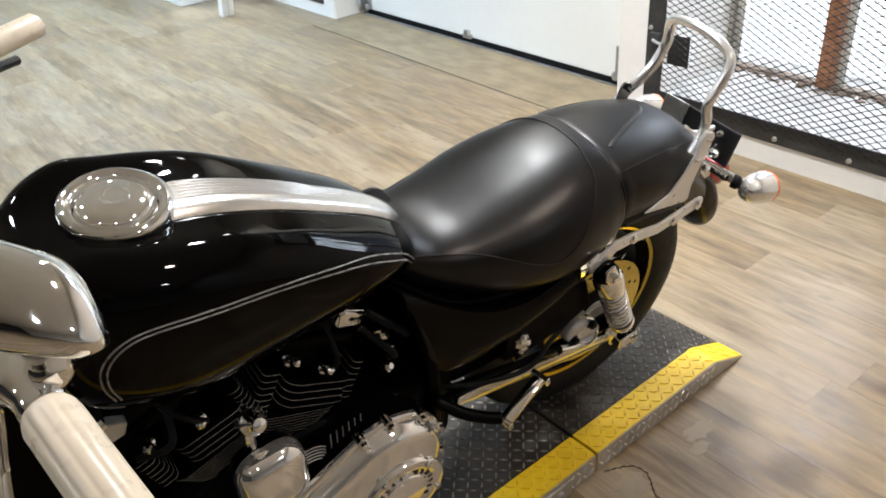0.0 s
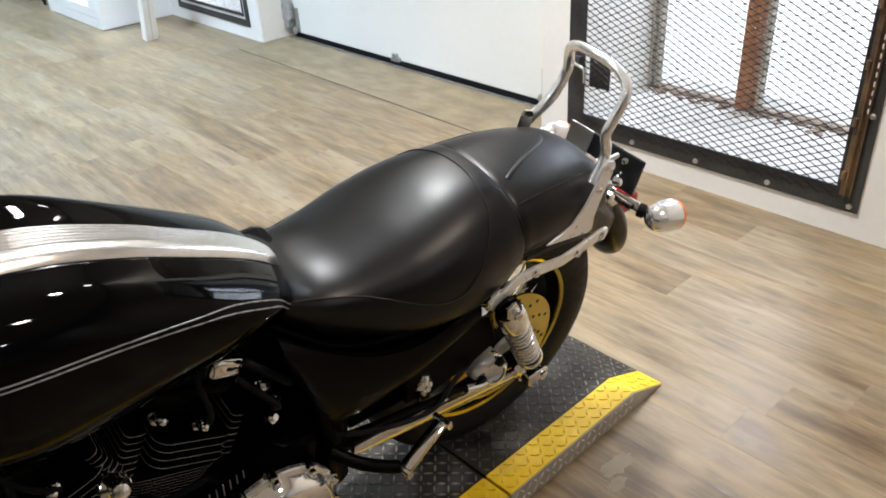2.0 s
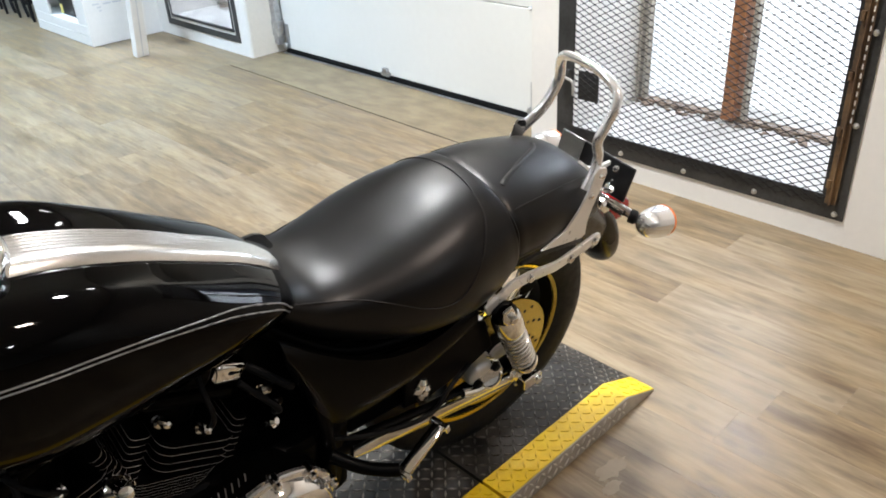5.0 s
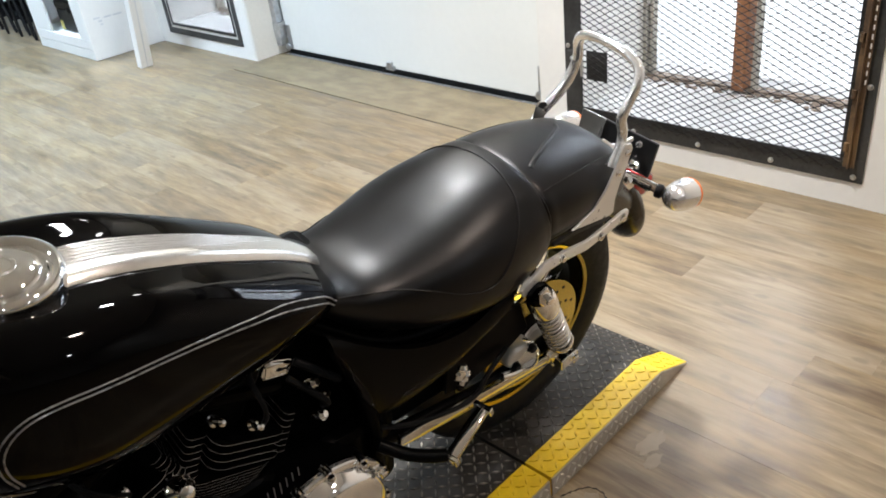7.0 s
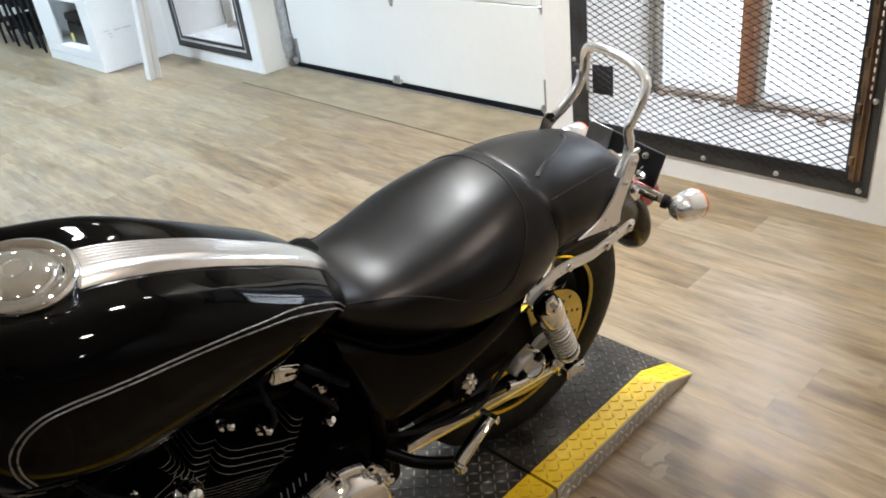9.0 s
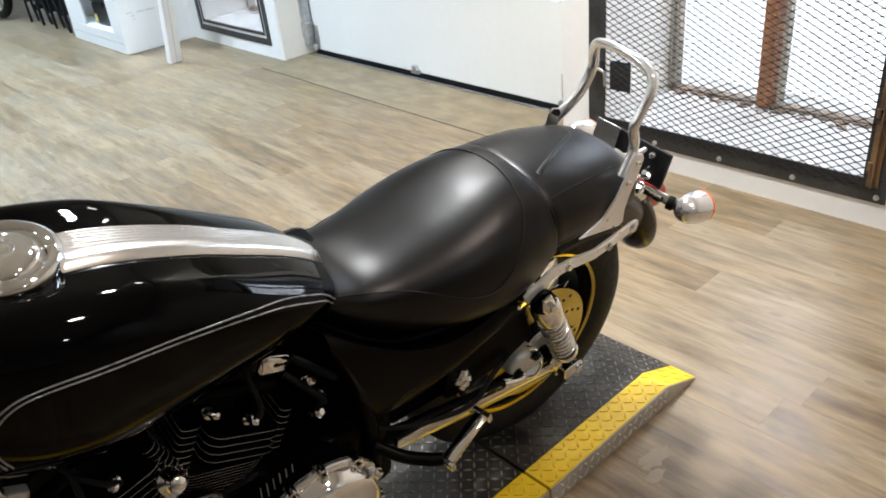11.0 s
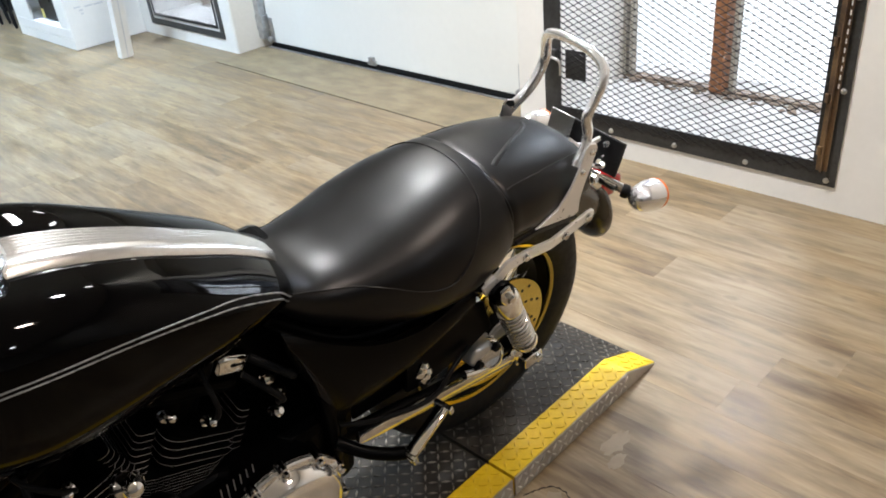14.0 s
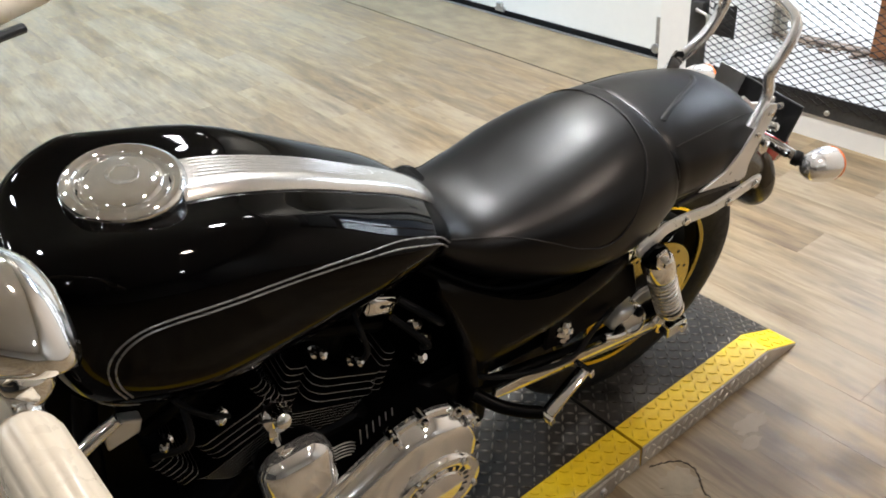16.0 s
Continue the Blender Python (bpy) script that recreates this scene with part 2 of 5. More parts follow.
M_TREAD = mat("dark_tread_plate", (0.050, 0.045, 0.038), 0.55, 0.1, colour2=(0.014, 0.0125, 0.011), scale=5, fine=60, bump=0.1, bump_scale=120, rough_var=0.06, spec=0.25)
M_TREADTOP = mat("worn_tread_tops", (0.40, 0.365, 0.32), 0.30, 0.6, colour2=(0.09, 0.08, 0.07), scale=6, fine=50, rough_var=0.05)
M_YELLOW = mat("yellow_safety_paint", (0.84, 0.60, 0.016), 0.36, colour2=(0.64, 0.42, 0.014), scale=7, fine=60, bump=0.1, bump_scale=120)
M_SKIRT = mat("bare_tread_plate", (0.44, 0.41, 0.36), 0.40, 0.5, colour2=(0.27, 0.245, 0.21), scale=9, fine=70, rough_var=0.1)
M_SKIRTTOP = mat("worn_skirt_tread", (0.66, 0.63, 0.58), 0.32, 0.7, var=0.15, scale=20, rough_var=0.04)
M_BLACKPL = mat("black_plastic", (0.008, 0.008, 0.0085), 0.42, var=0.25, scale=12, spec=0.3)
M_GREEN = mat("green_plastic", (0.05, 0.42, 0.10), 0.35, var=0.1)
M_ORANGE = mat("orange_paint", (0.62, 0.13, 0.04), 0.35, var=0.15)
M_YBOX = mat("yellow_block", (0.60, 0.50, 0.16), 0.6, var=0.12)
M_LAMP = glow("lamp_face", (1.0, 0.97, 0.92), 75.0)
M_OUT = glow("overcast_distance", (0.94, 0.97, 1.0), 0.95)
M_MARK = mat("scuff_mark", (0.64, 0.64, 0.65), 0.7, var=0.1)
M_CRACK = mat("dark_crack", (0.035, 0.025, 0.018), 0.9, var=0.2)
M_WORN = mat("worn_bare_floor", (0.27, 0.215, 0.14), 0.5, colour2=(0.20, 0.155, 0.096), scale=9, fine=60, bump=0.1)
M_GLASS = glass("window_glass")


# ---- mesh helpers ----
def part(name, bm, material, parent=None, label="", smooth=False, extra=()):
    """Links a bmesh as one mesh object under a thing or a part."""
    me = bpy.data.meshes.new(name)
    bmesh.ops.recalc_face_normals(bm, faces=bm.faces)
    if smooth:
        for fc in bm.faces:
            fc.smooth = True
        for e in bm.edges:
            if len(e.link_faces) == 2 and e.calc_face_angle(0) > radians(40):
                e.smooth = False
    bm.to_mesh(me)
    bm.free()
    for m in (material, *extra):
        me.materials.append(m)
    ob = new(name, me)
    if parent:
        ob.parent = parent
    if label:
        tagged(ob, label)
    return ob


def empty(name, m, label, category, group="", kind=""):
    ob = new(name)
    ob.empty_display_size = 0.1
    ob.matrix_world = m
    return tagged(ob, label, category, group, kind)


def box(x0, x1, y0, y1, z0, z1, bevel=0.0, bm=None, seg=2):
    b = bmesh.new()
    bmesh.ops.create_cube(b, size=1.0)
    for v in b.verts:
        v.co = Vector((x0 + (v.co.x + 0.5) * (x1 - x0), y0 + (v.co.y + 0.5) * (y1 - y0), z0 + (v.co.z + 0.5) * (z1 - z0)))
    if bevel:
        bmesh.ops.bevel(b, geom=b.edges[:], offset=bevel, segments=seg, affect="EDGES", profile=0.5)
    if bm is None:
        return b
    return join(bm, b)


def join(bm, b, m=None):
    """Adds the mesh b to bm."""
    vs = {v: bm.verts.new(m @ v.co if m else v.co) for v in b.verts}
    for fc in b.faces:
        n = bm.faces.new([vs[v] for v in fc.verts])
        n.material_index = fc.material_index
    b.free()
    return bm


def loft(rings, closed=True, caps=True, bm=None):
    bm = bm or bmesh.new()
    vs = [[bm.verts.new(p) for p in r] for r in rings]
    n = len(vs[0])
    for a, b in zip(vs, vs[1:]):
        for i in range(n if closed else n - 1):
            j = (i + 1) % n
            bm.faces.new((a[i], a[j], b[j], b[i]))
    if caps and closed:
        bm.faces.new(vs[0][::-1])
        bm.faces.new(vs[-1])
    return bm


def smooth_path(pts, k=6):
    """Catmull-Rom through the points."""
    p = [Vector(q) for q in pts]
    p = [2 * p[0] - p[1]] + p + [2 * p[-1] - p[-2]]
    out = []
    for i in range(1, len(p) - 2):
        for s in range(k):
            t = s / k
            a, b, c, d = p[i - 1], p[i], p[i + 1], p[i + 2]
            out.append(0.5 * (2 * b + (c - a) * t + (2 * a - 5 * b + 4 * c - d) * t * t + (3 * b - a - 3 * c + d) * t ** 3))
    return out + [p[-2]]


def tube(pts, r, seg=14, bm=None, flat=1.0, up=None):
    """A round bar along the points; r is one radius or one for each point; flat squashes it along its own binormal."""
    pts = [Vector(q) for q in pts]
    rs = r if isinstance(r, (list, tuple)) else [r] * len(pts)
    tang = [(pts[min(i + 1, len(pts) - 1)] - pts[max(i - 1, 0)]).normalized() for i in range(len(pts))]
    ref = Vector(up) if up else (Vector((0, 0, 1)) if abs(tang[0].z) < 0.9 else Vector((1, 0, 0)))
    u = (ref - tang[0] * ref.dot(tang[0])).normalized()
    rings = []
    for p, t, q in zip(pts, tang, rs):
        u = (u - t * u.dot(t)).normalized()
        w = t.cross(u)
        rings.append([p + q * (math.cos(a) * u + flat * math.sin(a) * w) for a in (2 * math.pi * i / seg for i in range(seg))])
    return loft(rings, bm=bm)


def lathe(profile, m=None, seg=32, bm=None, ring=False):
    """Turns (radius, height) pairs round the local z axis, which m places."""
    m = m or Matrix()
    rings = [[m @ Vector((r * math.cos(a), r * math.sin(a), h)) for a in (2 * math.pi * i / seg for i in range(seg))] for r, h in profile]
    if ring:
        rings.append([p.copy() for p in rings[0]])
        bm = loft(rings, caps=False, bm=bm)
        bmesh.ops.remove_doubles(bm, verts=bm.verts, dist=1e-6)
        return bm
    return loft(rings, bm=bm)


def axis_at(p, d):
    """A pose at p whose z axis points along d."""
    return Matrix.Translation(p) @ Vector(d).to_track_quat("Z", "Y").to_matrix().to_4x4()


def prism(outline, axis, a, b, bevel=0.0, seg=2):
    """An outline in the plane across the axis, thick from a to b. For axis y the outline is (x, z), for x (y, z), for z (x, y)."""
    put = {"y": lambda p, h: (p[0], h, p[1]), "x": lambda p, h: (h, p[0], p[1]), "z": lambda p, h: (p[0], p[1], h)}[axis]
    bm = loft([[put(p, a) for p in outline], [put(p, b) for p in outline]])
    bmesh.ops.recalc_face_normals(bm, faces=bm.faces)
    if bevel:
        bmesh.ops.bevel(bm, geom=bm.edges[:], offset=bevel, segments=seg, affect="EDGES", profile=0.5)
    return bm


def lerp_keys(keys, x):
    """Smooth values between keyed rows (x, a, b, ...)."""
    if x <= keys[0][0]:
        return keys[0][1:]
    if x >= keys[-1][0]:
        return keys[-1][1:]
    i = max(j for j in range(len(keys)) if keys[j][0] <= x)
    i = min(i, len(keys) - 2)
    k0, k1, k2, k3 = keys[max(i - 1, 0)], keys[i], keys[i + 1], keys[min(i + 2, len(keys) - 1)]
    h = k2[0] - k1[0]
    t = (x - k1[0]) / h
    out = []
    for c in range(1, len(k1)):
        s1 = (k2[c] - k0[c]) / max(k2[0] - k0[0], 1e-6) * h
        s2 = (k3[c] - k1[c]) / max(k3[0] - k1[0], 1e-6) * h
        out.append((2 * t ** 3 - 3 * t * t + 1) * k1[c] + (t ** 3 - 2 * t * t + t) * s1 + (-2 * t ** 3 + 3 * t * t) * k2[c] + (t ** 3 - t * t) * s2)
    return out


def bolt(p, d, r=0.008, h=0.006, bm=None):
    """A hex bolt head with a domed top."""
    m = axis_at(p, d)
    return lathe([(r * 1.25, 0), (r * 1.25, h * 0.25), (r, h * 0.3), (r, h * 0.9), (r * 0.7, h * 1.1)], m, 6 if r < 0.006 else 12, bm)


# ---- the room ----
XW, XD, XN, XO = 2.732, 3.048, 2.815, 3.30      # south wall face, door face, north wall face, outer face
WEST, SOUTH, NORTH = -7.5, -7.0, 12.0


def structure(name, bm, material, label):
    return tagged(part(name, bm, material), label, name.split("_")[0], kind="structure")


floor = structure("floor", box(WEST, XO + 0.3, SOUTH, NORTH, -0.12, -0.006), M_SUB, "dark subfloor under pale worn vinyl planks")
ceiling = structure("ceiling", box(WEST, XO, SOUTH, NORTH, CEIL, CEIL + 0.1), M_CEIL, "plain pale ceiling with round downlights")
structure("wall_west", box(WEST - 0.2, WEST, SOUTH - 0.2, NORTH + 0.2, -0.12, CEIL), M_DARKWALL, "plain dark painted wall")
structure("wall_north", box(WEST, XO, NORTH, NORTH + 0.2, -0.12, CEIL), M_WALL, "plain white painted wall")
ws = box(WEST, XO, SOUTH - 0.2, SOUTH, -0.12, CEIL)
structure("wall_south", ws, M_WALL, "plain white painted wall")
# east wall: barred window, sectional door, smaller barred window
we = box(XW, XO, SOUTH, 0.855, -0.12, CEIL)
box(XW, XO, 0.855, 1.945, -0.12, 0.165, bm=we)
box(XW, XO, 0.855, 1.945, 2.25, CEIL, bm=we)
box(XW, XO, 1.945, 2.172, -0.12, CEIL, bm=we)
box(XW + 0.003, XO, 2.172, 4.705, 2.15, CEIL, bm=we)
structure("wall_east_south", we, M_WALL, "thick white plastered wall with a tall barred window")
wn2 = box(XN, XO, 4.705, 4.90, -0.12, CEIL)
box(XN, XO, 4.90, 5.77, -0.12, 0.155, bm=wn2)
box(XN, XO, 4.90, 5.77, 2.1, CEIL, bm=wn2)
box(XN, XO, 5.77, NORTH, -0.12, CEIL, bm=wn2)
structure("wall_east_north", wn2, M_WALL, "thick white plastered wall with a barred window")
# door lining boards
structure("trim_jamb_north", box(XN + 0.004, XD + 0.05, 4.692, 4.7045, 0, 2.15), M_CREAM, "pale painted jamb beside the sectional door")
structure("trim_jamb_south", box(XW + 0.004, XD + 0.05, 2.1725, 2.186, 0, 2.15), M_CREAM, "pale painted jamb beside the sectional door")
structure("trim_behind_door", box(XD + 0.06, XD + 0.075, 2.172, 4.705, 0, 2.15), M_GALV, "dark weather board behind the door")


# sectional overhead door
def sectional_door():
    root = empty("sectional_door", pose(XD, 3.478, 0), "closed white steel sectional overhead door with galvanised hinges", "garage door")
    y0, y1, h = -1.14, 1.155, 0.53
    for i in range(4):
        z = 0.032 + i * h
        part("door_panel", box(0, 0.045, y0, y1, z, z + h - 0.003, 0.004), M_DOOR, root)
    part("bottom_seal", box(-0.006, 0.05, y0, y1, -0.004, 0.032, 0.006), M_RUBBER, root, "black rubber bottom seal")
    part("threshold_strip", box(-0.028, -0.008, y0 - 0.01, y1 + 0.01, -0.003, 0.004, 0.001), M_GALV, root, "worn bright metal threshold strip")
    for y in (-1.06, 0.07, 1.11):
        for i in (1, 2, 3):
            z = 0.032 + i * h
            lo = prism([(y - 0.028, z - 0.004), (y + 0.028, z - 0.004), (y + 0.010, z - 0.075), (y - 0.010, z - 0.075)], "x", -0.004, -0.0005, 0.0008, 1)
            hi = prism([(y - 0.028, z + 0.004), (y + 0.028, z + 0.004), (y + 0.016, z + 0.085), (y - 0.016, z + 0.085)], "x", -0.004, -0.0005, 0.0008, 1)
            hinge = part("hinge", join(lo, hi), M_GALV, root)
            part("hinge_knuckle", tube([(-0.012, y - 0.03, z), (-0.012, y + 0.03, z)], 0.009, 10), M_GALV, hinge)
            bs = bolt((-0.004, y, z - 0.03), (-1, 0, 0), 0.006)
            bolt((-0.004, y, z + 0.03), (-1, 0, 0), 0.006, bm=bs)
            part("hinge_bolt", bs, M_BOLT, hinge)
    for y in (-1.052, 1.12):
        part("bottom_bracket", box(-0.006, -0.0005, y - 0.022, y + 0.022, 0.035, 0.20, 0.002), M_GALV, root)
        part("cable_roller", lathe([(0.022, 0), (0.024, 0.004), (0.024, 0.012), (0.012, 0.016)], axis_at((-0.02, y, 0.055), (-1, 0, 0)), 18), M_GALV, root)
    part("lift_latch", join(box(-0.022, -0.0005, 0.06, 0.13, 0.028, 0.052, 0.003), box(-0.028, -0.004, 0.075, 0.115, 0.052, 0.078, 0.004)), M_GALV, root)
    for y in (-1.185, 1.195):
        tr = box(-0.05, -0.047, y - 0.028, y + 0.028, 0.06, 2.2)
        box(-0.05, 0.0, y - 0.031, y - 0.028, 0.06, 2.2, bm=tr)
        box(-0.05, -0.01, y + 0.028, y + 0.031, 0.06, 2.2, bm=tr)
        part("track", tr, M_GALV, root)
        for z in (0.12, 1.0, 1.9):
            part("track_bracket", box(-0.055, 0.02, y - 0.05, y + 0.05, z, z + 0.10, 0.003), M_GALV, root)
    return root


sectional_door()

# threshold sheet in front of the door
ts = empty("threshold_sheet", pose(0, 0, 0), "worn tan plywood threshold sheet laid in the floor before the door", "floor panel", kind="structure")
part("sheet", prism([(2.585, 2.19), (XD - 0.03, 2.19), (XD - 0.03, 4.69), (2.632, 4.69)], "z", -0.006, 0.0025, 0.0012, 1), M_PLY, ts)
part("edge_joint", prism([(2.578, 2.19), (2.5845, 2.19), (2.6315, 4.697), (2.625, 4.697)], "z", -0.006, 0.0008), M_CRACK, ts, "dark joint along its edge")


# steel grilles with expanded metal
def grille(name, face, y0, y1, z0, z1, wide, label, pitch_y, pitch_z, lock, strand=0.0022):
    root = empty(name, pose(face, 0, 0), label, "window grille")
    t = 0.007
    part("frame_bar", box(-t, -0.0008, y0, y1, z0, z0 + wide, 0.0015), M_STEEL, root)
    part("frame_bar", box(-t, -0.0008, y0, y1, z1 - wide, z1, 0.0015), M_STEEL, root)
    for a, b in ((y0, y0 + wide), (y1 - wide, y1)):
        part("frame_bar", box(-t - 0.0005, -0.0008, a, b, z0 + wide + 0.0005, z1 - wide - 0.0005, 0.0015), M_STEEL, root)
    # expanded metal: slanting strands that meet in flat nodes
    ya, yb, za, zb = y0 + wide * 0.72, y1 - wide * 0.72, z0 + wide * 0.52, z1 - wide * 0.72
    if not lock:
        ya, yb, za = ya + 0.040, yb - 0.040, za + 0.050
    bm = bmesh.new()
    rows, cols = int((zb - za) / pitch_z), int((yb - ya) / pitch_y)
    for r in range(rows):
        for c in range(cols):
            cy, cz = ya + (c + 0.5 + 0.5 * (r % 2)) * pitch_y, za + r * pitch_z
            if cy > yb:
                continue
            for s in (-1, 1):
                p, q = Vector((-0.0115, cy, cz)), Vector((-0.0090, cy + s * pitch_y / 2, cz + pitch_z))
                d = (q - p).normalized()
                n = Vector((0, -d.z, d.y)) * strand
                w = Vector((strand * 1.1, 0, 0))
                vs = [bm.verts.new(v) for v in (p - n - w, p + n - w, p + n + w, p - n + w, q - n - w, q + n - w, q + n + w, q - n + w)]
                for f4 in ((0, 1, 5, 4), (1, 2, 6, 5), (2, 3, 7, 6), (3, 0, 4, 7)):
                    bm.faces.new([vs[k] for k in f4])
            k = [bm.verts.new(v) for v in ((-0.013, cy - 0.0055, cz), (-0.013, cy, cz + 0.004), (-0.013, cy + 0.0055, cz), (-0.013, cy, cz - 0.004))]
            bm.faces.new(k)
    mesh = part("expanded_metal", bm, M_MESH, root, "diamond expanded metal")
    tagged(mesh, kind="stuff")
    if not lock:
        # inner frame with a bright gap round it
        g0, g1 = wide + 0.018, wide + 0.040
        part("inner_frame_bar", box(-0.006, -0.0008, y0 + g0, y1 - g0, z0 + g0, z0 + g1, 0.0015), M_STEEL, root)
        for a, b in ((y0 + g0, y0 + g1), (y1 - g1, y1 - g0)):
            part("inner_frame_bar", box(-0.006, -0.0008, a, b, z0 + g1 + 0.0005, z1 - wide - 0.001, 0.0015), M_STEEL, root)
        return root
    n = 4
    step = (y1 - y0 - wide) / n
    for i in range(n + 1):
        part("bolt", bolt((-t, y0 + wide / 2 - 0.012 + i * (step + 0.0015), z0 + 0.022), (-1, 0, 0), 0.0085, 0.008), M_BOLT, root)
    for y in (y0 + 0.022, y1 - 0.018):
        z = z0 + 0.35
        while z < z1:
            part("bolt", bolt((-t, y, z), (-1, 0, 0), 0.0085, 0.008), M_BOLT, root)
            z += 0.305
    if lock:
        # slotted hinge angle on one side, lock plate with a bent handle on the other
        ang = part("hinge_angle", join(box(-0.019, -0.0145, y0 + 0.030, y0 + 0.068, z0 + 0.06, z1 - 0.06, 0.001), box(-0.033, -0.0195, y0 + 0.046, y0 + 0.051, z0 + 0.06, z1 - 0.06, 0.001)), M_RUST, root, "rusty brown steel hinge angle")
        for i in range(11):
            part("hinge_knuckle", tube([(-0.022, y0 + 0.064, z0 + 0.12 + i * 0.19), (-0.022, y0 + 0.064, z0 + 0.15 + i * 0.19)], 0.009, 10), M_RUST, ang)
        # white inlays stand for daylight that shows through the hinge's slots
        for i in range(60):
            z = z0 + 0.36 + i * 0.030
            part("slot_light", box(-0.0215, -0.0192, y0 + 0.0335, y0 + 0.0385, z, z + 0.017, 0.001, seg=1), M_WALL, ang, "white inlay standing for daylight through a hinge slot")
        part("lock_plate", box(0.013, 0.017, y1 - 0.20, y1 - 0.095, 0.298, 0.425, 0.002), M_STEEL, root, "black steel lock plate")
        part("lock_handle", tube(smooth_path([(-0.008, y1 - 0.05, 0.405), (-0.035, y1 - 0.052, 0.402), (-0.04, y1 - 0.075, 0.398), (-0.04, y1 - 0.105, 0.385), (-0.04, y1 - 0.11, 0.33)], 5), 0.006, 10), M_BOLT, root, "bent steel handle")
        part("lock_case", box(-0.03, -0.0075, y1 - 0.075, y1 - 0.025, 0.385, 0.43, 0.003), M_STEEL, root)
    return root


grille("window_grille", XW, 0.775, 2.032, 0.094, 2.33, 0.085, "black bolted steel window grille with diamond expanded metal", 0.052, 0.0130, True, 0.0013)
grille("window_grille", XN, 4.820, 5.845, 0.085, 2.18, 0.045, "black steel window grille with fine mesh on the north window", 0.026, 0.0090, False, 0.0007)


def window(name, y0, y1, z0, z1, x, mullions, label):
    """An old timber window set deep in the wall: stone sill, frame, mullions and panes."""
    root = empty(name, pose(0, 0, 0), label, "window", kind="structure")
    bm = box(XW + 0.02 if y0 < 3 else XN + 0.02, XO + 0.12, y0, y1, z0 - 0.03, z0 + 0.003, 0.003)
    part("window_sill", bm, M_SILL, root, "dirty grey concrete sill")
    # crumbs and dirt along the sill's back
    random.seed(int(y0 * 100))
    d = bmesh.new()
    for i in range(110):
        y, xx, s = random.uniform(y0 + 0.02, y1 - 0.02), x - abs(random.gauss(0.02, 0.035)), random.uniform(0.004, 0.015)
        c = bmesh.new()
        bmesh.ops.create_icosphere(c, subdivisions=1, radius=s)
        join(d, c, Matrix.Translation((xx, y, z0 + 0.003 + s * 0.3)) @ Matrix.Diagonal((1.2, 1.6, 0.5, 1)))
    tagged(part("sill_debris", d, M_DIRT, root, "loose dirt and mortar crumbs"), kind="stuff")
    part("window_frame", box(x - 0.01, x + 0.05, y0, y1, z0 + 0.004, z0 + 0.016, 0.003), M_DIRT, root)
    part("window_frame", box(x - 0.02, x + 0.05, y0, y1, z1 - 0.06, z1 - 0.001, 0.003), M_GREYWOOD, root)
    for a, b in ((y0 + 0.001, y0 + 0.03), (y1 - 0.02, y1 - 0.001)):
        part("window_frame", box(x - 0.02, x + 0.05, a, b, z0 + 0.017, z1 - 0.061, 0.003), M_GREYWOOD, root)
    edges = [y0 + 0.03]
    for y, w, m in mullions:
        part("mullion", box(x - (0.05 if m is M_OAK else 0.01), x + 0.03, y - w / 2, y + w / 2, z0 + 0.017, z1 - 0.061, 0.004), m, root)
        edges += [y - w / 2, y + w / 2]
    edges.append(y1 - 0.02)
    for a, b in zip(edges[::2], edges[1::2]):
        if b - a > 0.05:
            pane = part("pane", box(x + 0.012, x + 0.016, a, b, z0 + 0.017, z1 - 0.061), M_GLASS, root)
            pane.visible_shadow = False
    return root


window("window_1", 0.855, 1.945, 0.165, 2.25, 3.22, [(1.410, 0.022, M_GREYWOOD), (1.462, 0.055, M_OAK), (1.905, 0.02, M_GREYWOOD)], "deep-set old window with brown and grey mullions")
window("window_2", 4.90, 5.77, 0.155, 2.1, 3.22, [(5.15, 0.09, M_OAK)], "deep-set old window behind a black grille")
# low glowing panel for the bright overcast distance outside the windows, and the ground there
tagged(part("backdrop_east", box(3.75, 3.80, -3, 9, -0.1, 1.35), M_OUT), "low glowing white panel standing for the bright outdoors beyond the windows", "backdrop", kind="structure")
structure("ground_outside", box(XO + 0.31, 30, -30, 40, -0.2, -0.10), M_SILL, "pale grey ground outside")

# downlights
first = None
for sx, sy, sp, tint in SPOTS:
    if first is None:
        first = empty("ceiling_light", pose(sx, sy, CEIL), "round white recessed ceiling downlight, switched on", "ceiling light", "downlights")
        part("trim_ring", lathe([(0.087, -0.002), (0.087, -0.012), (0.110, -0.010), (0.113, -0.002)], None, 28), M_WALL, first)
        part("lamp_face", lathe([(0.085, -0.004), (0.085, -0.006), (0.04, -0.007)], None, 24), M_LAMP, first)
    else:
        copy_thing(first, pose(sx, sy, CEIL))

# ---- lift platform ----
LY0, LY1, LZ = 0.822, 1.452, 0.060
X_SEAM, X_BREAK, X_TIP, X_FRONT = 1.016, 1.492, 1.627, -1.15
BAND = 0.077


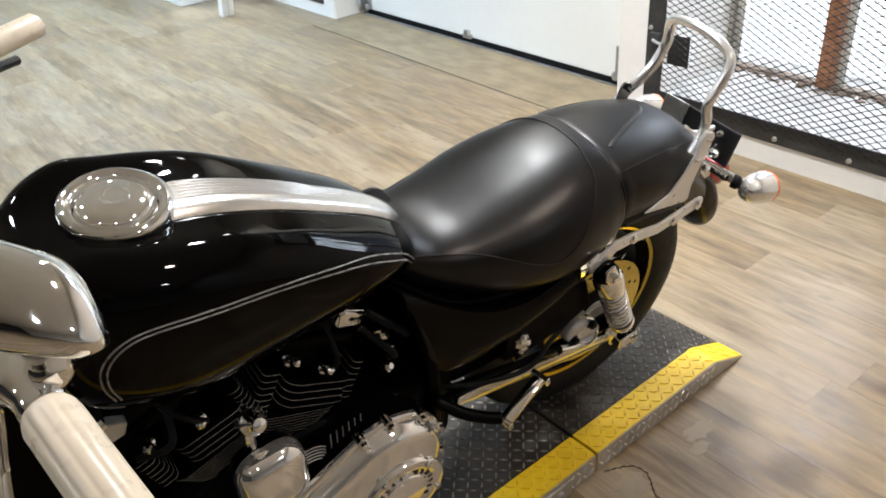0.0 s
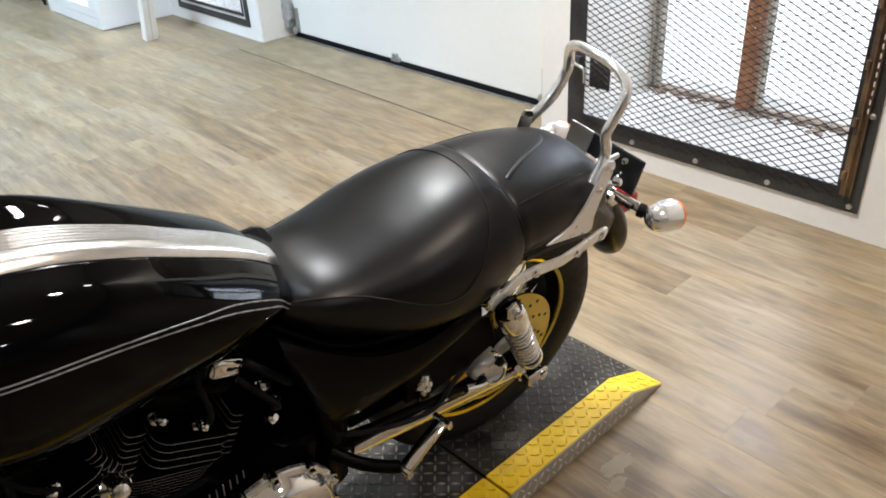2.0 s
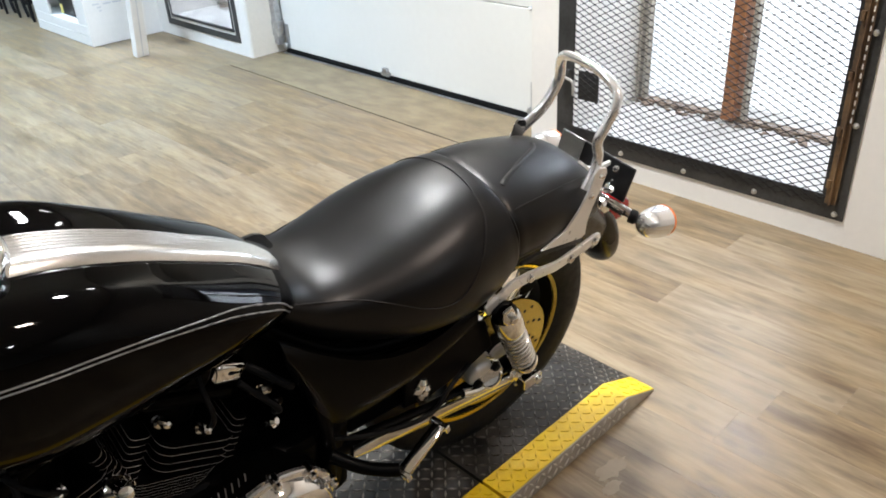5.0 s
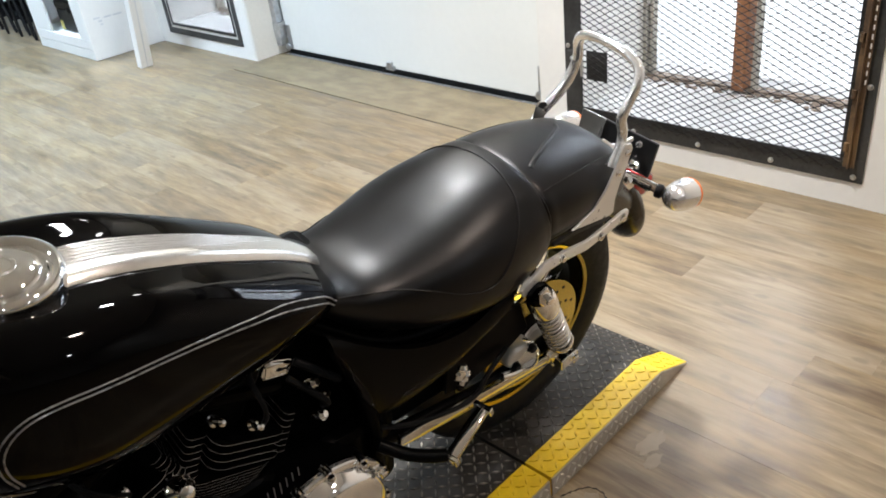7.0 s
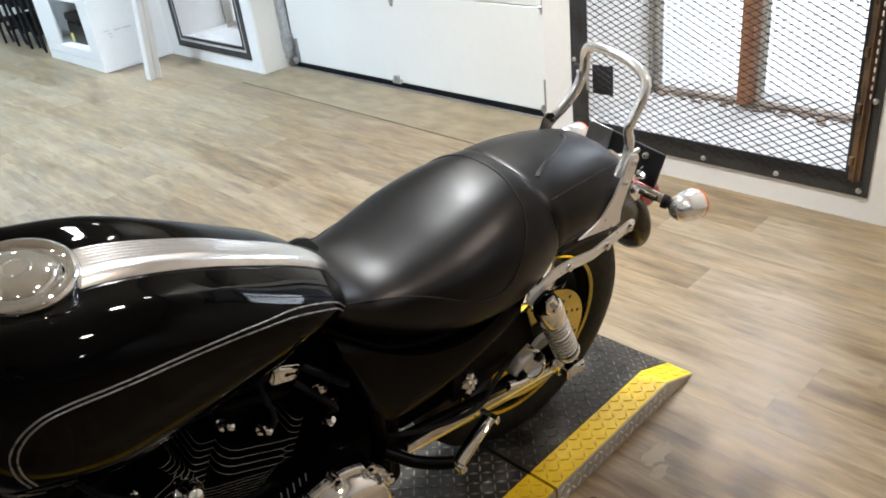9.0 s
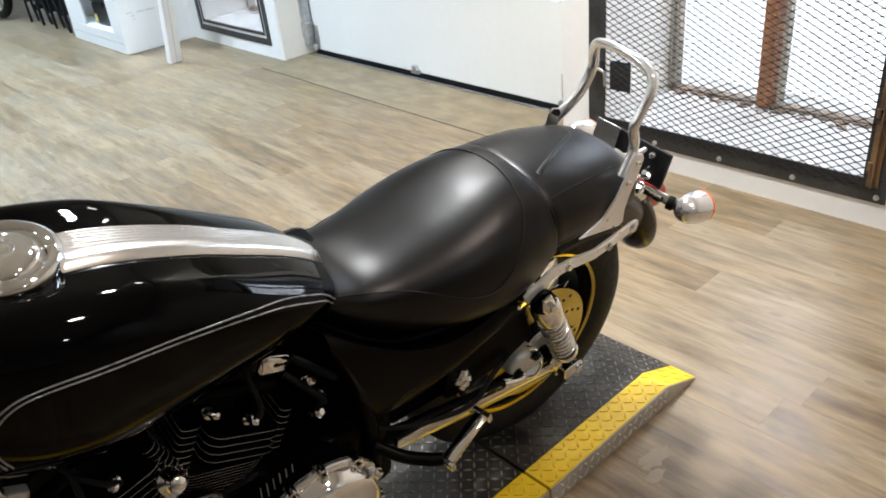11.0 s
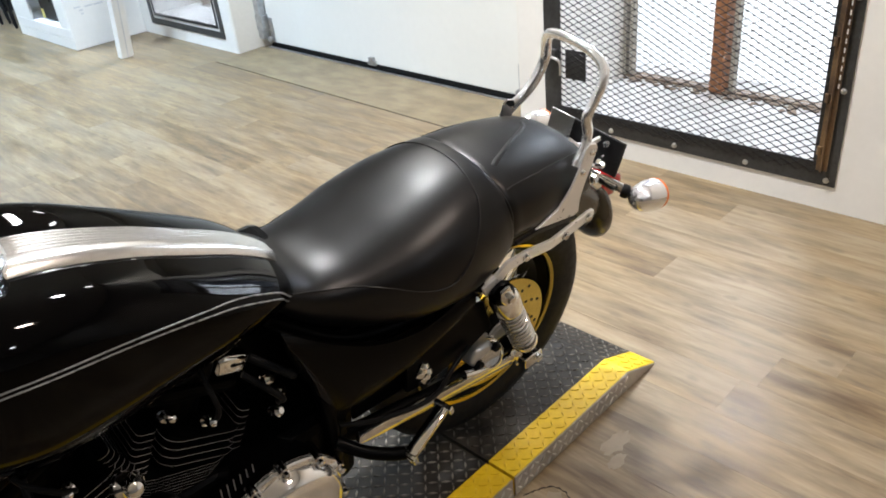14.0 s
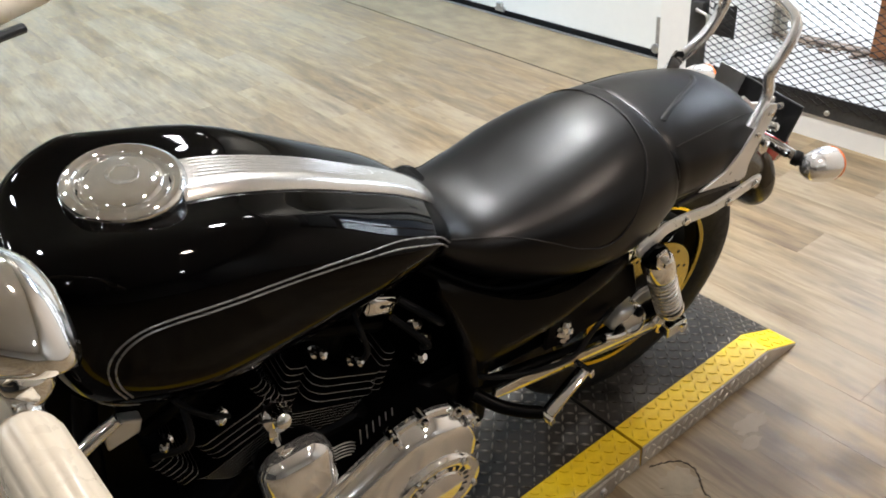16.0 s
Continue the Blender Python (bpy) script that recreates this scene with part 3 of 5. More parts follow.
def tread(x0, x1, y0, y1, height, pitch=0.0218, seed=1):
    """Raised lozenges, turned to and fro, over one rectangle; height(x) gives the plate's surface."""
    bm = bmesh.new()
    random.seed(seed)
    nx, ny = int((x1 - x0) / pitch), int((y1 - y0) / pitch)
    for i in range(nx):
        for j in range(ny):
            x, y = x0 + (i + 0.5) * (x1 - x0) / nx, y0 + (j + 0.5) * (y1 - y0) / ny
            a = radians(45 if (i + j) % 2 else -45)
            ca, sa = math.cos(a), math.sin(a)
            L, W, H = 0.0126, 0.0032, 0.0024
            base, top = [], []
            for u, v in ((-L, 0), (0, -W), (L, 0), (0, W)):
                px, py = x + u * ca - v * sa, y + u * sa + v * ca
                base.append(bm.verts.new((px, py, height(px) - 0.0003)))
                px, py = x + 0.62 * (u * ca - v * sa), y + 0.62 * (u * sa + v * ca)
                top.append(bm.verts.new((px, py, height(px) + H)))
            bm.faces.new(top)
            for k in range(4):
                bm.faces.new((base[k], base[(k + 1) % 4], top[(k + 1) % 4], top[k]))
    return bm


def slope(x):
    return LZ if x <= X_BREAK else LZ * (X_TIP - x) / (X_TIP - X_BREAK) * 0.93 + 0.004


def lift_platform():
    root = empty("lift_platform", pose(0, 0, 0), "low steel tread-plate lift platform with yellow painted edges on the floor", "lift platform")
    for xa, xb in ((X_FRONT, X_SEAM - 0.004), (X_SEAM + 0.004, X_TIP)):
        xs = [xa, xb] if xb < X_BREAK else [xa, X_BREAK, xb]
        for ya, yb, m, mt, nm in ((LY0 + BAND, LY1 - BAND, M_TREAD, M_TREADTOP, "deck_plate"), (LY0, LY0 + BAND, M_YELLOW, M_YELLOW, "yellow_edge"), (LY1 - BAND, LY1, M_YELLOW, M_YELLOW, "yellow_edge")):
            outline = [(x, slope(x)) for x in xs] + [(xb, 0.001), (xa, 0.001)]
            pl = part(nm, prism(outline, "y", ya, yb), m, root)
            tagged(part("tread", tread(xa + 0.004, min(xb, X_BREAK) - 0.002, ya, yb, slope), mt, pl), kind="stuff")
            if xb > X_BREAK:
                tagged(part("tread", tread(X_BREAK + 0.004, xb - 0.006, ya, yb, slope), mt, pl), kind="stuff")
        # bare skirts down the sides
        for y, s in ((LY0, -1), (LY1, 1)):
            outline = [(x, slope(x) - 0.003) for x in xs] + [(xb, 0.0015), (xa, 0.0015)]
            sk = part("side_skirt", prism(outline, "y", y, y + s * 0.003), M_SKIRT, root, "bare grey tread-plate skirt")
            b = tread(xa + 0.004, min(xb, X_BREAK) - 0.004, 0.004, 0.054, lambda q: 0.0, 0.0218)
            bmesh.ops.transform(b, matrix=Matrix(((1, 0, 0, 0), (0, 0, s, y + s * 0.003), (0, 1, 0, 0), (0, 0, 0, 1))), verts=b.verts)
            tagged(part("tread", b, M_SKIRTTOP, sk), kind="stuff")
    # corner bracket near the seam
    br = part("corner_bracket", box(0.835, 0.925, LY0 - 0.010, LY0 - 0.0035, 0.004, 0.050, 0.002), M_SKIRT, root)
    part("bolt", bolt((0.885, LY0 - 0.010, 0.030), (0, -1, 0), 0.008, 0.006), M_BOLT, br)
    return root


lift_platform()


# ---- the motorcycle; its own x runs to the rear, y to its right, z up from the lift's plate; it leans on its stand ----
BIKE = pose(0.013, 1.178, LZ + 0.002, 0, 0, -5.05) @ pose(0, 0, 0, 10.93, 0, 0) @ Matrix.Scale(0.991, 4)
bike = empty("motorcycle", BIKE, "black and chrome cruiser motorcycle leaning on a tread-plate lift", "motorcycle")
INV = BIKE.inverted()
WORLD = lambda p: INV @ Vector(p)
AX = Vector((1.130, 0.0, 0.322))


def se(c, n):
    """Signed power for superellipse outlines."""
    return math.copysign(abs(c) ** (2 / n), c)


def lobe(x):
    """How far the tank's shoulders rise beside the console."""
    return 0.041 * max(0, 1 - x / 0.60) * min(1, max(0, (x - 0.06) / 0.10))


def spine(x):
    """Where the tank's middle line lies; its front is set a little to the left."""
    return -0.03 * max(0, min(1, (0.62 - x) / 0.4))


def on_body(keys, nu, nl, x, a, proud=0.0, dish=0.0, lobes=False):
    """A point of a rounded body at x and at the angle a round it."""
    top, mid, low, w = lerp_keys(keys, x)
    c, s = math.cos(a), math.sin(a)
    if lobes and s > 0:
        nu += (2.4 - nu) * max(0, min(1, (x - 0.32) / 0.22))
    n = nu if s > 0 else nl
    y = w * se(c, n)
    z = mid + se(s, n) * ((top - mid) if s > 0 else (mid - low))
    if s > 0:
        z -= dish * math.exp(-(y / (w * 0.45)) ** 2) * s
    if lobes:
        if s > 0:
            z += lobe(x) * (0.45 if y < 0 else 1.0) * math.exp(-((abs(y) / w - 0.68) / 0.26) ** 2) * s * min(1, (top - mid) / 0.1)
        z += y * 0.05 * max(0, min(1, (0.62 - x) / 0.3))
        y += spine(x)
    # the joint between seat and pillion pad slopes to the rear as it goes down
    slope_x = 0.22 * max(0.0, 0.785 - z) * (min(1, max(0, (x - 0.84) / 0.17)) if x < 1.046 else min(1, max(0, (1.26 - x) / 0.19))) if 0.84 < x < 1.27 else 0.0
    return Vector((x + slope_x, y + proud * c, z + proud * s))


def body_loft(keys, nu, nl, steps, seg=48, dish=0.0, lobes=False):
    """A rounded body along x: rows (x, top, widest height, bottom, half width)."""
    x0, x1 = keys[0][0], keys[-1][0]
    rings = []
    for i in range(steps + 1):
        x = x0 + (x1 - x0) * (0.5 - 0.5 * math.cos(math.pi * i / steps))
        r = [on_body(keys, nu, nl, x, 2 * math.pi * k / seg, 0.0, dish, lobes) for k in range(seg)]
        rings.append(r)
    return loft(rings)


# fuel tank
TANK = [(0.042, 0.87, 0.83, 0.782, 0.026), (0.052, 0.935, 0.835, 0.732, 0.076), (0.08, 0.962, 0.838, 0.693, 0.118), (0.14, 0.969, 0.838, 0.675, 0.150),
        (0.22, 0.956, 0.832, 0.653, 0.159), (0.32, 0.931, 0.822, 0.655, 0.157), (0.42, 0.889, 0.810, 0.666, 0.152), (0.50, 0.846, 0.797, 0.677, 0.147),
        (0.57, 0.806, 0.774, 0.689, 0.131), (0.62, 0.770, 0.747, 0.703, 0.103), (0.648, 0.741, 0.728, 0.712, 0.050)]
NU, NL = 4.0, 2.07
tank = part("fuel_tank", body_loft(TANK, NU, NL, 70, 72, 0.0, True), M_PAINT, bike, "gloss black fuel tank", smooth=True)


def tank_top(x, y=0.0):
    """The tank's height beside its own middle line."""
    top, mid, low, w = lerp_keys(TANK, x)
    return mid + (top - mid) * max(0.0, 1 - abs(y / w) ** NU) ** (1 / NU) + y * 0.05 * max(0, min(1, (0.62 - x) / 0.3))


def tank_side(x, z, proud=0.0006):
    """The point of the tank's near flank at x and the height z."""
    lo, hi = radians(125), radians(268)
    for _ in range(40):
        a = (lo + hi) / 2
        if on_body(TANK, NU, NL, x, a, 0.0, 0.0, True).z > z:
            lo = a
        else:
            hi = a
    return on_body(TANK, NU, NL, x, lo, proud, 0.0, True)


# twin pinstripe round the tank's flank
STRIPE = [(0.606, 0.748), (0.58, 0.777), (0.508, 0.816), (0.441, 0.838), (0.349, 0.861), (0.269, 0.875), (0.208, 0.884), (0.164, 0.884), (0.138, 0.872), (0.12, 0.851), (0.111, 0.827), (0.111, 0.799), (0.119, 0.770)]


def pinstripe(offset, r):
    pts = smooth_path([(x, 0, z) for x, z in STRIPE], 8)
    out = []
    for i, q in enumerate(pts):
        d = (pts[min(i + 1, len(pts) - 1)] - pts[max(i - 1, 0)]).normalized()
        v = q + Vector((-d.z, 0, d.x)) * offset
        out.append(tank_side(v.x, v.z))
    return tube(out, r, 8)


part("pinstripe", pinstripe(0.0035, 0.0013), M_STRIPE, tank, "fine silver pinstripe")
part("pinstripe", pinstripe(-0.0035, 0.0013), M_STRIPE, tank, "fine silver pinstripe")

# console strip with raised ribs down the tank's spine
rings = []
for i in range(31):
    x = 0.235 + (0.640 - 0.235) * i / 30
    w = 0.043 - 0.010 * (i / 30) - (0.008 if i == 30 else 0)
    xx = min(x, 0.625)
    r = []
    for k in range(13):
        y = w * (k / 6 - 1)
        edge = 1 - abs(k / 6 - 1) ** 6
        r.append(Vector((x, spine(x) + y, tank_top(xx, y * 0.7) + 0.001 + 0.012 * edge - (x - xx) * 0.9)))
    for k in range(13):
        y = w * (1 - k / 6)
        r.append(Vector((x, spine(x) + y * 0.98, tank_top(xx, y * 0.7) - 0.004 - (x - xx) * 0.9)))
    rings.append(r)
console = part("console", loft(rings), M_BRUSHED, tank, "brushed chrome console strip", smooth=True)
for j in range(6):
    y = -0.012 + j * 0.0075
    pts = [Vector((0.272 + (0.57 - 0.272 - 0.02 * abs(j - 3)) * i / 20, y * (1 - 0.2 * i / 20), 0)) for i in range(21)]
    pts = [Vector((q.x, spine(q.x) + q.y, tank_top(q.x, q.y * 0.7) + 0.0128)) for q in pts]
    part("rib", tube(pts, [0.0003] + [0.0021] * 14 + [0.0018, 0.0014, 0.0010, 0.0006, 0.0004] + [0.0003], 8), M_BRUSHED, console)
# round filler housing
cap_m = axis_at(Vector((0.2007, -0.030, 0.961)), (0.08, -0.09, 0.99))
cap = part("filler_cap", lathe([(0.070, -0.050), (0.0712, 0.003), (0.0718, 0.009), (0.0708, 0.0145), (0.0680, 0.0185), (0.0630, 0.0205), (0.0575, 0.0185), (0.0535, 0.0145), (0.0515, 0.0085), (0.050, 0.006)], cap_m, 72), M_CHROME, tank, "round chrome filler housing", smooth=True)
lid = part("cap_lid", lathe([(0.0495, 0.0050), (0.0490, 0.0110), (0.0470, 0.0160), (0.0430, 0.0200), (0.0370, 0.0228), (0.0280, 0.0248), (0.0170, 0.0258), (0.001, 0.0262)], cap_m, 72), M_CHROME, cap, "domed chrome cap lid", smooth=True)
for i in range(11):
    a = 2 * math.pi * i / 11
    b = box(-0.0045, 0.0045, -0.0028, 0.0028, -0.0005, 0.0012, 0.0005, seg=1)
    bmesh.ops.transform(b, matrix=cap_m @ Matrix.Rotation(a, 4, "Z") @ Matrix.Translation((0, 0.016, 0.0254)), verts=b.verts)
    part("emblem_bar", b, M_BRUSHED, lid)

# seat: rider's bucket and pillion pad
SEAT = [(0.576, 0.750, 0.736, 0.715, 0.070), (0.584, 0.766, 0.736, 0.700, 0.092), (0.603, 0.770, 0.730, 0.685, 0.104), (0.630, 0.757, 0.716, 0.650, 0.110), (0.67, 0.739, 0.697, 0.612, 0.118), (0.72, 0.736, 0.684, 0.582, 0.132), (0.78, 0.747, 0.672, 0.560, 0.152),
        (0.86, 0.768, 0.664, 0.535, 0.171), (0.94, 0.787, 0.664, 0.525, 0.173), (1.00, 0.795, 0.670, 0.538, 0.162), (1.045, 0.796, 0.682, 0.562, 0.151), (1.059, 0.790, 0.687, 0.580, 0.146), (1.067, 0.768, 0.690, 0.600, 0.126)]
seat = part("seat", body_loft(SEAT, 2.4, 2.6, 56, 56, 0.001), M_LEATHER, bike, "black vinyl rider's seat with a stitched edge", smooth=True)
PILLION = [(1.046, 0.760, 0.700, 0.620, 0.124), (1.055, 0.782, 0.701, 0.602, 0.145), (1.09, 0.787, 0.700, 0.596, 0.147), (1.16, 0.785, 0.692, 0.600, 0.145), (1.24, 0.775, 0.682, 0.608, 0.136),
           (1.31, 0.757, 0.668, 0.606, 0.124), (1.365, 0.716, 0.646, 0.594, 0.104), (1.40, 0.664, 0.624, 0.588, 0.076), (1.415, 0.635, 0.615, 0.592, 0.040)]
pillion = part("pillion_pad", body_loft(PILLION, 2.4, 2.8, 44, 56), M_LEATHER, bike, "black vinyl pillion pad behind the rider's seat", smooth=True)


# piping that parts the top panel from the flanks, and round the joint with the pillion pad
pts = []
half_seam = [(0.59, 172), (0.614, 160), (0.684, 149), (0.733, 154), (0.778, 166), (0.842, 180), (0.892, 182), (0.93, 174), (0.968, 154), (0.998, 136), (1.012, 120), (1.021, 104)]
for x, deg in half_seam + [(1.025, 90)] + [(x, 180 - deg) for x, deg in half_seam[::-1]]:
    pts.append(on_body(SEAT, 2.4, 2.6, x, radians(deg), 0.0006, 0.001))
part("piping", tube(smooth_path(pts, 6), 0.0017, 6), M_STITCH, seat, "stitched black piping")
pts = [on_body(PILLION, 2.4, 2.8, 1.056, radians(a), 0.0005) for a in range(-30, 211, 8)]
part("edge_roll", tube(pts, 0.0032, 8), M_LEATHER, pillion, "rolled front edge")
for s in (-1, 1):
    pts = [on_body(PILLION, 2.4, 2.8, 1.07 + 0.29 * i / 14, radians(90 + s * (53 - 8 * i / 14)), 0.0005) for i in range(15)]
    part("piping", tube(pts, 0.0013, 6), M_STITCH, pillion)

crease = [on_body(PILLION, 2.4, 2.8, x, radians(d), -0.0078) for x, d in ((1.085, 117), (1.105, 112), (1.150, 104), (1.180, 99), (1.220, 93), (1.247, 89), (1.264, 82))]
part("crease", tube(smooth_path(crease, 5), [0.0050] + [0.0095] * 29 + [0.0050], 20), M_LEATHER, pillion, "soft crease in the vinyl", smooth=True)

# side cover below the seat
def side_cover(s):
    top = [(0.575, 0.705), (0.64, 0.650), (0.72, 0.597), (0.80, 0.566), (0.88, 0.556), (0.995, 0.572)]
    low = [(0.582, 0.655), (0.615, 0.555), (0.648, 0.488), (0.684, 0.456), (0.800, 0.462), (0.990, 0.505)]
    rings = []
    n = 24
    tp, lw = smooth_path([(a, 0, b) for a, b in top], n // 5 + 1), smooth_path([(a, 0, b) for a, b in low], n // 5 + 1)
    for p, q in zip(tp, lw):
        r = []
        for k in range(9):
            t = k / 8
            bulge = 0.030 * math.sin(math.pi * min(1, 0.15 + 0.80 * t)) ** 0.7
            base = 0.108 + 0.03 * math.sin(math.pi * (p.x - 0.55) / 0.5)
            r.append(Vector((p.x + (q.x - p.x) * t, s * (base + bulge), p.z + (q.z - p.z) * t)))
        for k in range(8, -1, -1):
            v = r[k].copy()
            v.y = s * (abs(v.y) - 0.012)
            r.append(v)
        rings.append(r)
    return loft(rings)


for s in (-1, 1):
    part("side_cover", side_cover(s), M_PANEL, bike, "satin black side cover", smooth=True)


# rear wheel
def wheel(axle, R, width, rim_r, parent, disc_side):
    m = axis_at(axle, (0, 1, 0))
    h = width / 2
    w = part("rear_wheel" if axle.x > 0.5 else "front_wheel", lathe([(0.040, -0.10), (0.040, 0.10), (0.030, 0.101), (0.030, -0.101)], m, 24), M_ALLOY, parent)
    prof = [(rim_r, -h * 0.72), (rim_r + 0.02, -h * 0.92), (R - 0.06, -h), (R - 0.03, -h * 0.92), (R - 0.010, -h * 0.66), (R - 0.002, -h * 0.34), (R, 0), (R - 0.002, h * 0.34), (R - 0.010, h * 0.66), (R - 0.03, h * 0.92), (R - 0.06, h), (rim_r + 0.02, h * 0.92), (rim_r, h * 0.72)]
    part("tyre", lathe(prof, m, 96, ring=True), M_TYRE, w, "black rubber tyre", smooth=True)
    rim = part("rim", lathe([(rim_r + 0.002, -h * 0.70), (rim_r - 0.006, -h * 0.70), (rim_r - 0.022, -h * 0.45), (rim_r - 0.022, h * 0.45), (rim_r - 0.006, h * 0.70), (rim_r + 0.002, h * 0.70), (rim_r - 0.010, h * 0.4), (rim_r - 0.010, -h * 0.4)], m, 72, ring=True), M_ENGINE, w, smooth=True)
    for sd in (-1, 1):
        part("rim_lip", lathe([(rim_r + 0.006, sd * h * 0.80), (rim_r + 0.005, sd * h * 0.84), (rim_r - 0.003, sd * h * 0.80), (rim_r - 0.004, sd * h * 0.74), (rim_r + 0.003, sd * h * 0.74)], m, 72, ring=True), M_DISC, rim, "polished rim lip coloured with the yellow lift edge's reflection", smooth=True)
    for i in range(20):
        for sd in (-1, 1):
            a = 2 * math.pi * (i + 0.25 * sd) / 20
            b = a + sd * (0.55 if i % 2 else -0.55)
            p = axle + Vector((math.cos(b) * 0.036, sd * 0.045, math.sin(b) * 0.036))
            q = axle + Vector((math.cos(a) * (rim_r - 0.015), sd * 0.008, math.sin(a) * (rim_r - 0.015)))
            part("spoke", tube([p, q], 0.0022, 6), M_CHROME, w)
    dm = axis_at(axle + Vector((0, disc_side * 0.088, 0)), (0, 1, 0))
    disc = part("brake_disc", lathe([(0.078, -0.003), (0.146, -0.003), (0.1465, 0), (0.146, 0.003), (0.078, 0.003)], dm, 72, ring=True), M_DISC, w, "drilled steel brake disc coloured with the yellow lift edge's reflection")
    for i in range(12):
        for k, rr in enumerate((0.100, 0.115, 0.131)):
            a = 2 * math.pi * i / 12 + 0.12 * k
            p = dm @ Vector((rr * math.cos(a), rr * math.sin(a), 0))
            part("drill_hole", lathe([(0.0042, -0.0034), (0.0042, 0.0034)], axis_at(p, (0, 1, 0)), 10), M_RUBBER, disc)
    if axle.x > 0.5:
        # pulley made oversized to block the bright floor behind the spokes
        part("belt_pulley", lathe([(0.03, -0.012), (0.155, -0.012), (0.160, -0.008), (0.160, 0.012), (0.150, 0.014), (0.03, 0.010)], axis_at(axle + Vector((0, 0.100, 0)), (0, 1, 0)), 60), M_ENGINE, w, "black drive belt pulley")
    part("disc_carrier", lathe([(0.030, -0.008), (0.060, -0.006), (0.080, -0.004), (0.080, 0.004), (0.030, 0.006)], dm, 40), M_ENGINE, w)
    for i in range(5):
        a = 2 * math.pi * i / 5 + 0.3
        part("carrier_bolt", bolt(dm @ Vector((0.066 * math.cos(a), 0.066 * math.sin(a), -0.004 if disc_side > 0 else 0.004)), (0, disc_side, 0), 0.006), M_BOLT, w)
    return w


wheel(AX, 0.322, 0.150, 0.212, bike, -1)

# rear fender: an arched shell round the wheel
rings = []
for i in range(49):
    a = radians(152 - 128 * i / 48)
    R = 0.372 + 0.050 * (i / 48) ** 1.5
    wd = 0.092 if i < 44 else 0.092 * (1 - ((i - 43) / 5.2) ** 2) ** 0.5
    drop = 0.085
    o, inn = [], []
    for k in range(17):
        u = k / 8 - 1
        y = wd * se(math.sin(u * math.pi / 2), 3.0)
        rr = R - drop * (1 - math.cos(u * math.pi / 2) ** (2 / 3.2))
        o.append(AX + Vector((rr * math.cos(a), y, rr * math.sin(a))))
        inn.append(AX + Vector(((rr - 0.004) * math.cos(a), y * 0.965, (rr - 0.004) * math.sin(a))))
    rings.append(o + inn[::-1])
fender = part("rear_fender", loft(rings), M_FENDER, bike, "gloss black rear fender", smooth=True)
tip = bmesh.new()
bmesh.ops.create_uvsphere(tip, u_segments=32, v_segments=20, radius=1.0)
bmesh.ops.transform(tip, matrix=Matrix.Translation((1.487, -0.020, 0.484)) @ Matrix.Rotation(radians(-14), 4, "Y") @ Matrix.Diagonal((0.036, 0.076, 0.100, 1)), verts=tip.verts)
part("fender_tip", tip, M_FENDER, fender, "rounded black tail of the fender", smooth=True)


def strip(pts, h, t, bevel=0.002):
    """A flat bar on edge: points (x, z) along its middle, height h, from y = t[0] to t[1]."""
    ps = [Vector((x, 0, z)) for x, z in pts]
    up, dn = [], []
    for i, p in enumerate(ps):
        d = (ps[min(i + 1, len(ps) - 1)] - ps[max(i - 1, 0)]).normalized()
        n = Vector((-d.z, 0, d.x)) * h[i] / 2
        up.append((p + n)[:])
        dn.append((p - n)[:])
    return prism([(p[0], p[2]) for p in up] + [(p[0], p[2]) for p in dn[::-1]], "y", t[0], t[1], bevel)


# fender struts, backrest plates and bar
for s in (-1, 1):
    y = s * 0.140
    st = part("fender_strut", strip([(1.010, 0.556), (1.04, 0.568), (1.075, 0.590), (1.12, 0.592), (1.20, 0.583), (1.26, 0.594), (1.312, 0.606), (1.328, 0.610)], [0.026, 0.028, 0.028, 0.026, 0.025, 0.025, 0.025, 0.014], sorted((y + s * 0.004, y + s * 0.013)), 0.003), M_POLISH, bike, "polished steel fender strut", smooth=True)
    for x, z in ((1.308, 0.605), (1.238, 0.589), (1.12, 0.592)):
        part("bolt", bolt((x, y + s * 0.013, z), (0, s, 0), 0.0080, 0.007), M_CHROME, st)
    ol = [(1.150, 0.640), (1.270, 0.622), (1.282, 0.628), (1.280, 0.660), (1.286, 0.690), (1.302, 0.738), (1.310, 0.772), (1.304, 0.783), (1.284, 0.789), (1.275, 0.780), (1.266, 0.745), (1.245, 0.700), (1.215, 0.664)]
    pl = part("backrest_plate", prism(ol, "y", *sorted((s * (0.1405 if s < 0 else 0.086), s * (0.1455 if s < 0 else 0.091))), 0.0012, 1), M_POLISH if s < 0 else M_CHROME, bike, "polished backrest plate")
    part("black_strap", strip([(1.10, 0.628), (1.16, 0.630), (1.24, 0.621), (1.275, 0.619)], [0.008, 0.010, 0.012, 0.020], sorted((y - s * 0.004, y + s * 0.004)), 0.001), M_BLACKPL, pl, "black strap under the plate")
    for x, z in ((1.292, 0.768), (1.272, 0.728)):
        part("bolt", bolt((x, s * (0.1455 if s < 0 else 0.091), z), (0, s, 0), 0.006, 0.006), M_CHROME, pl)
left_leg = [(1.270, -0.128, 0.735), (1.290, -0.127, 0.770), (1.300, -0.122, 0.800), (1.291, -0.120, 0.834), (1.308, -0.120, 0.868), (1.324, -0.120, 0.900), (1.336, -0.108, 0.922), (1.343, -0.075, 0.936)]
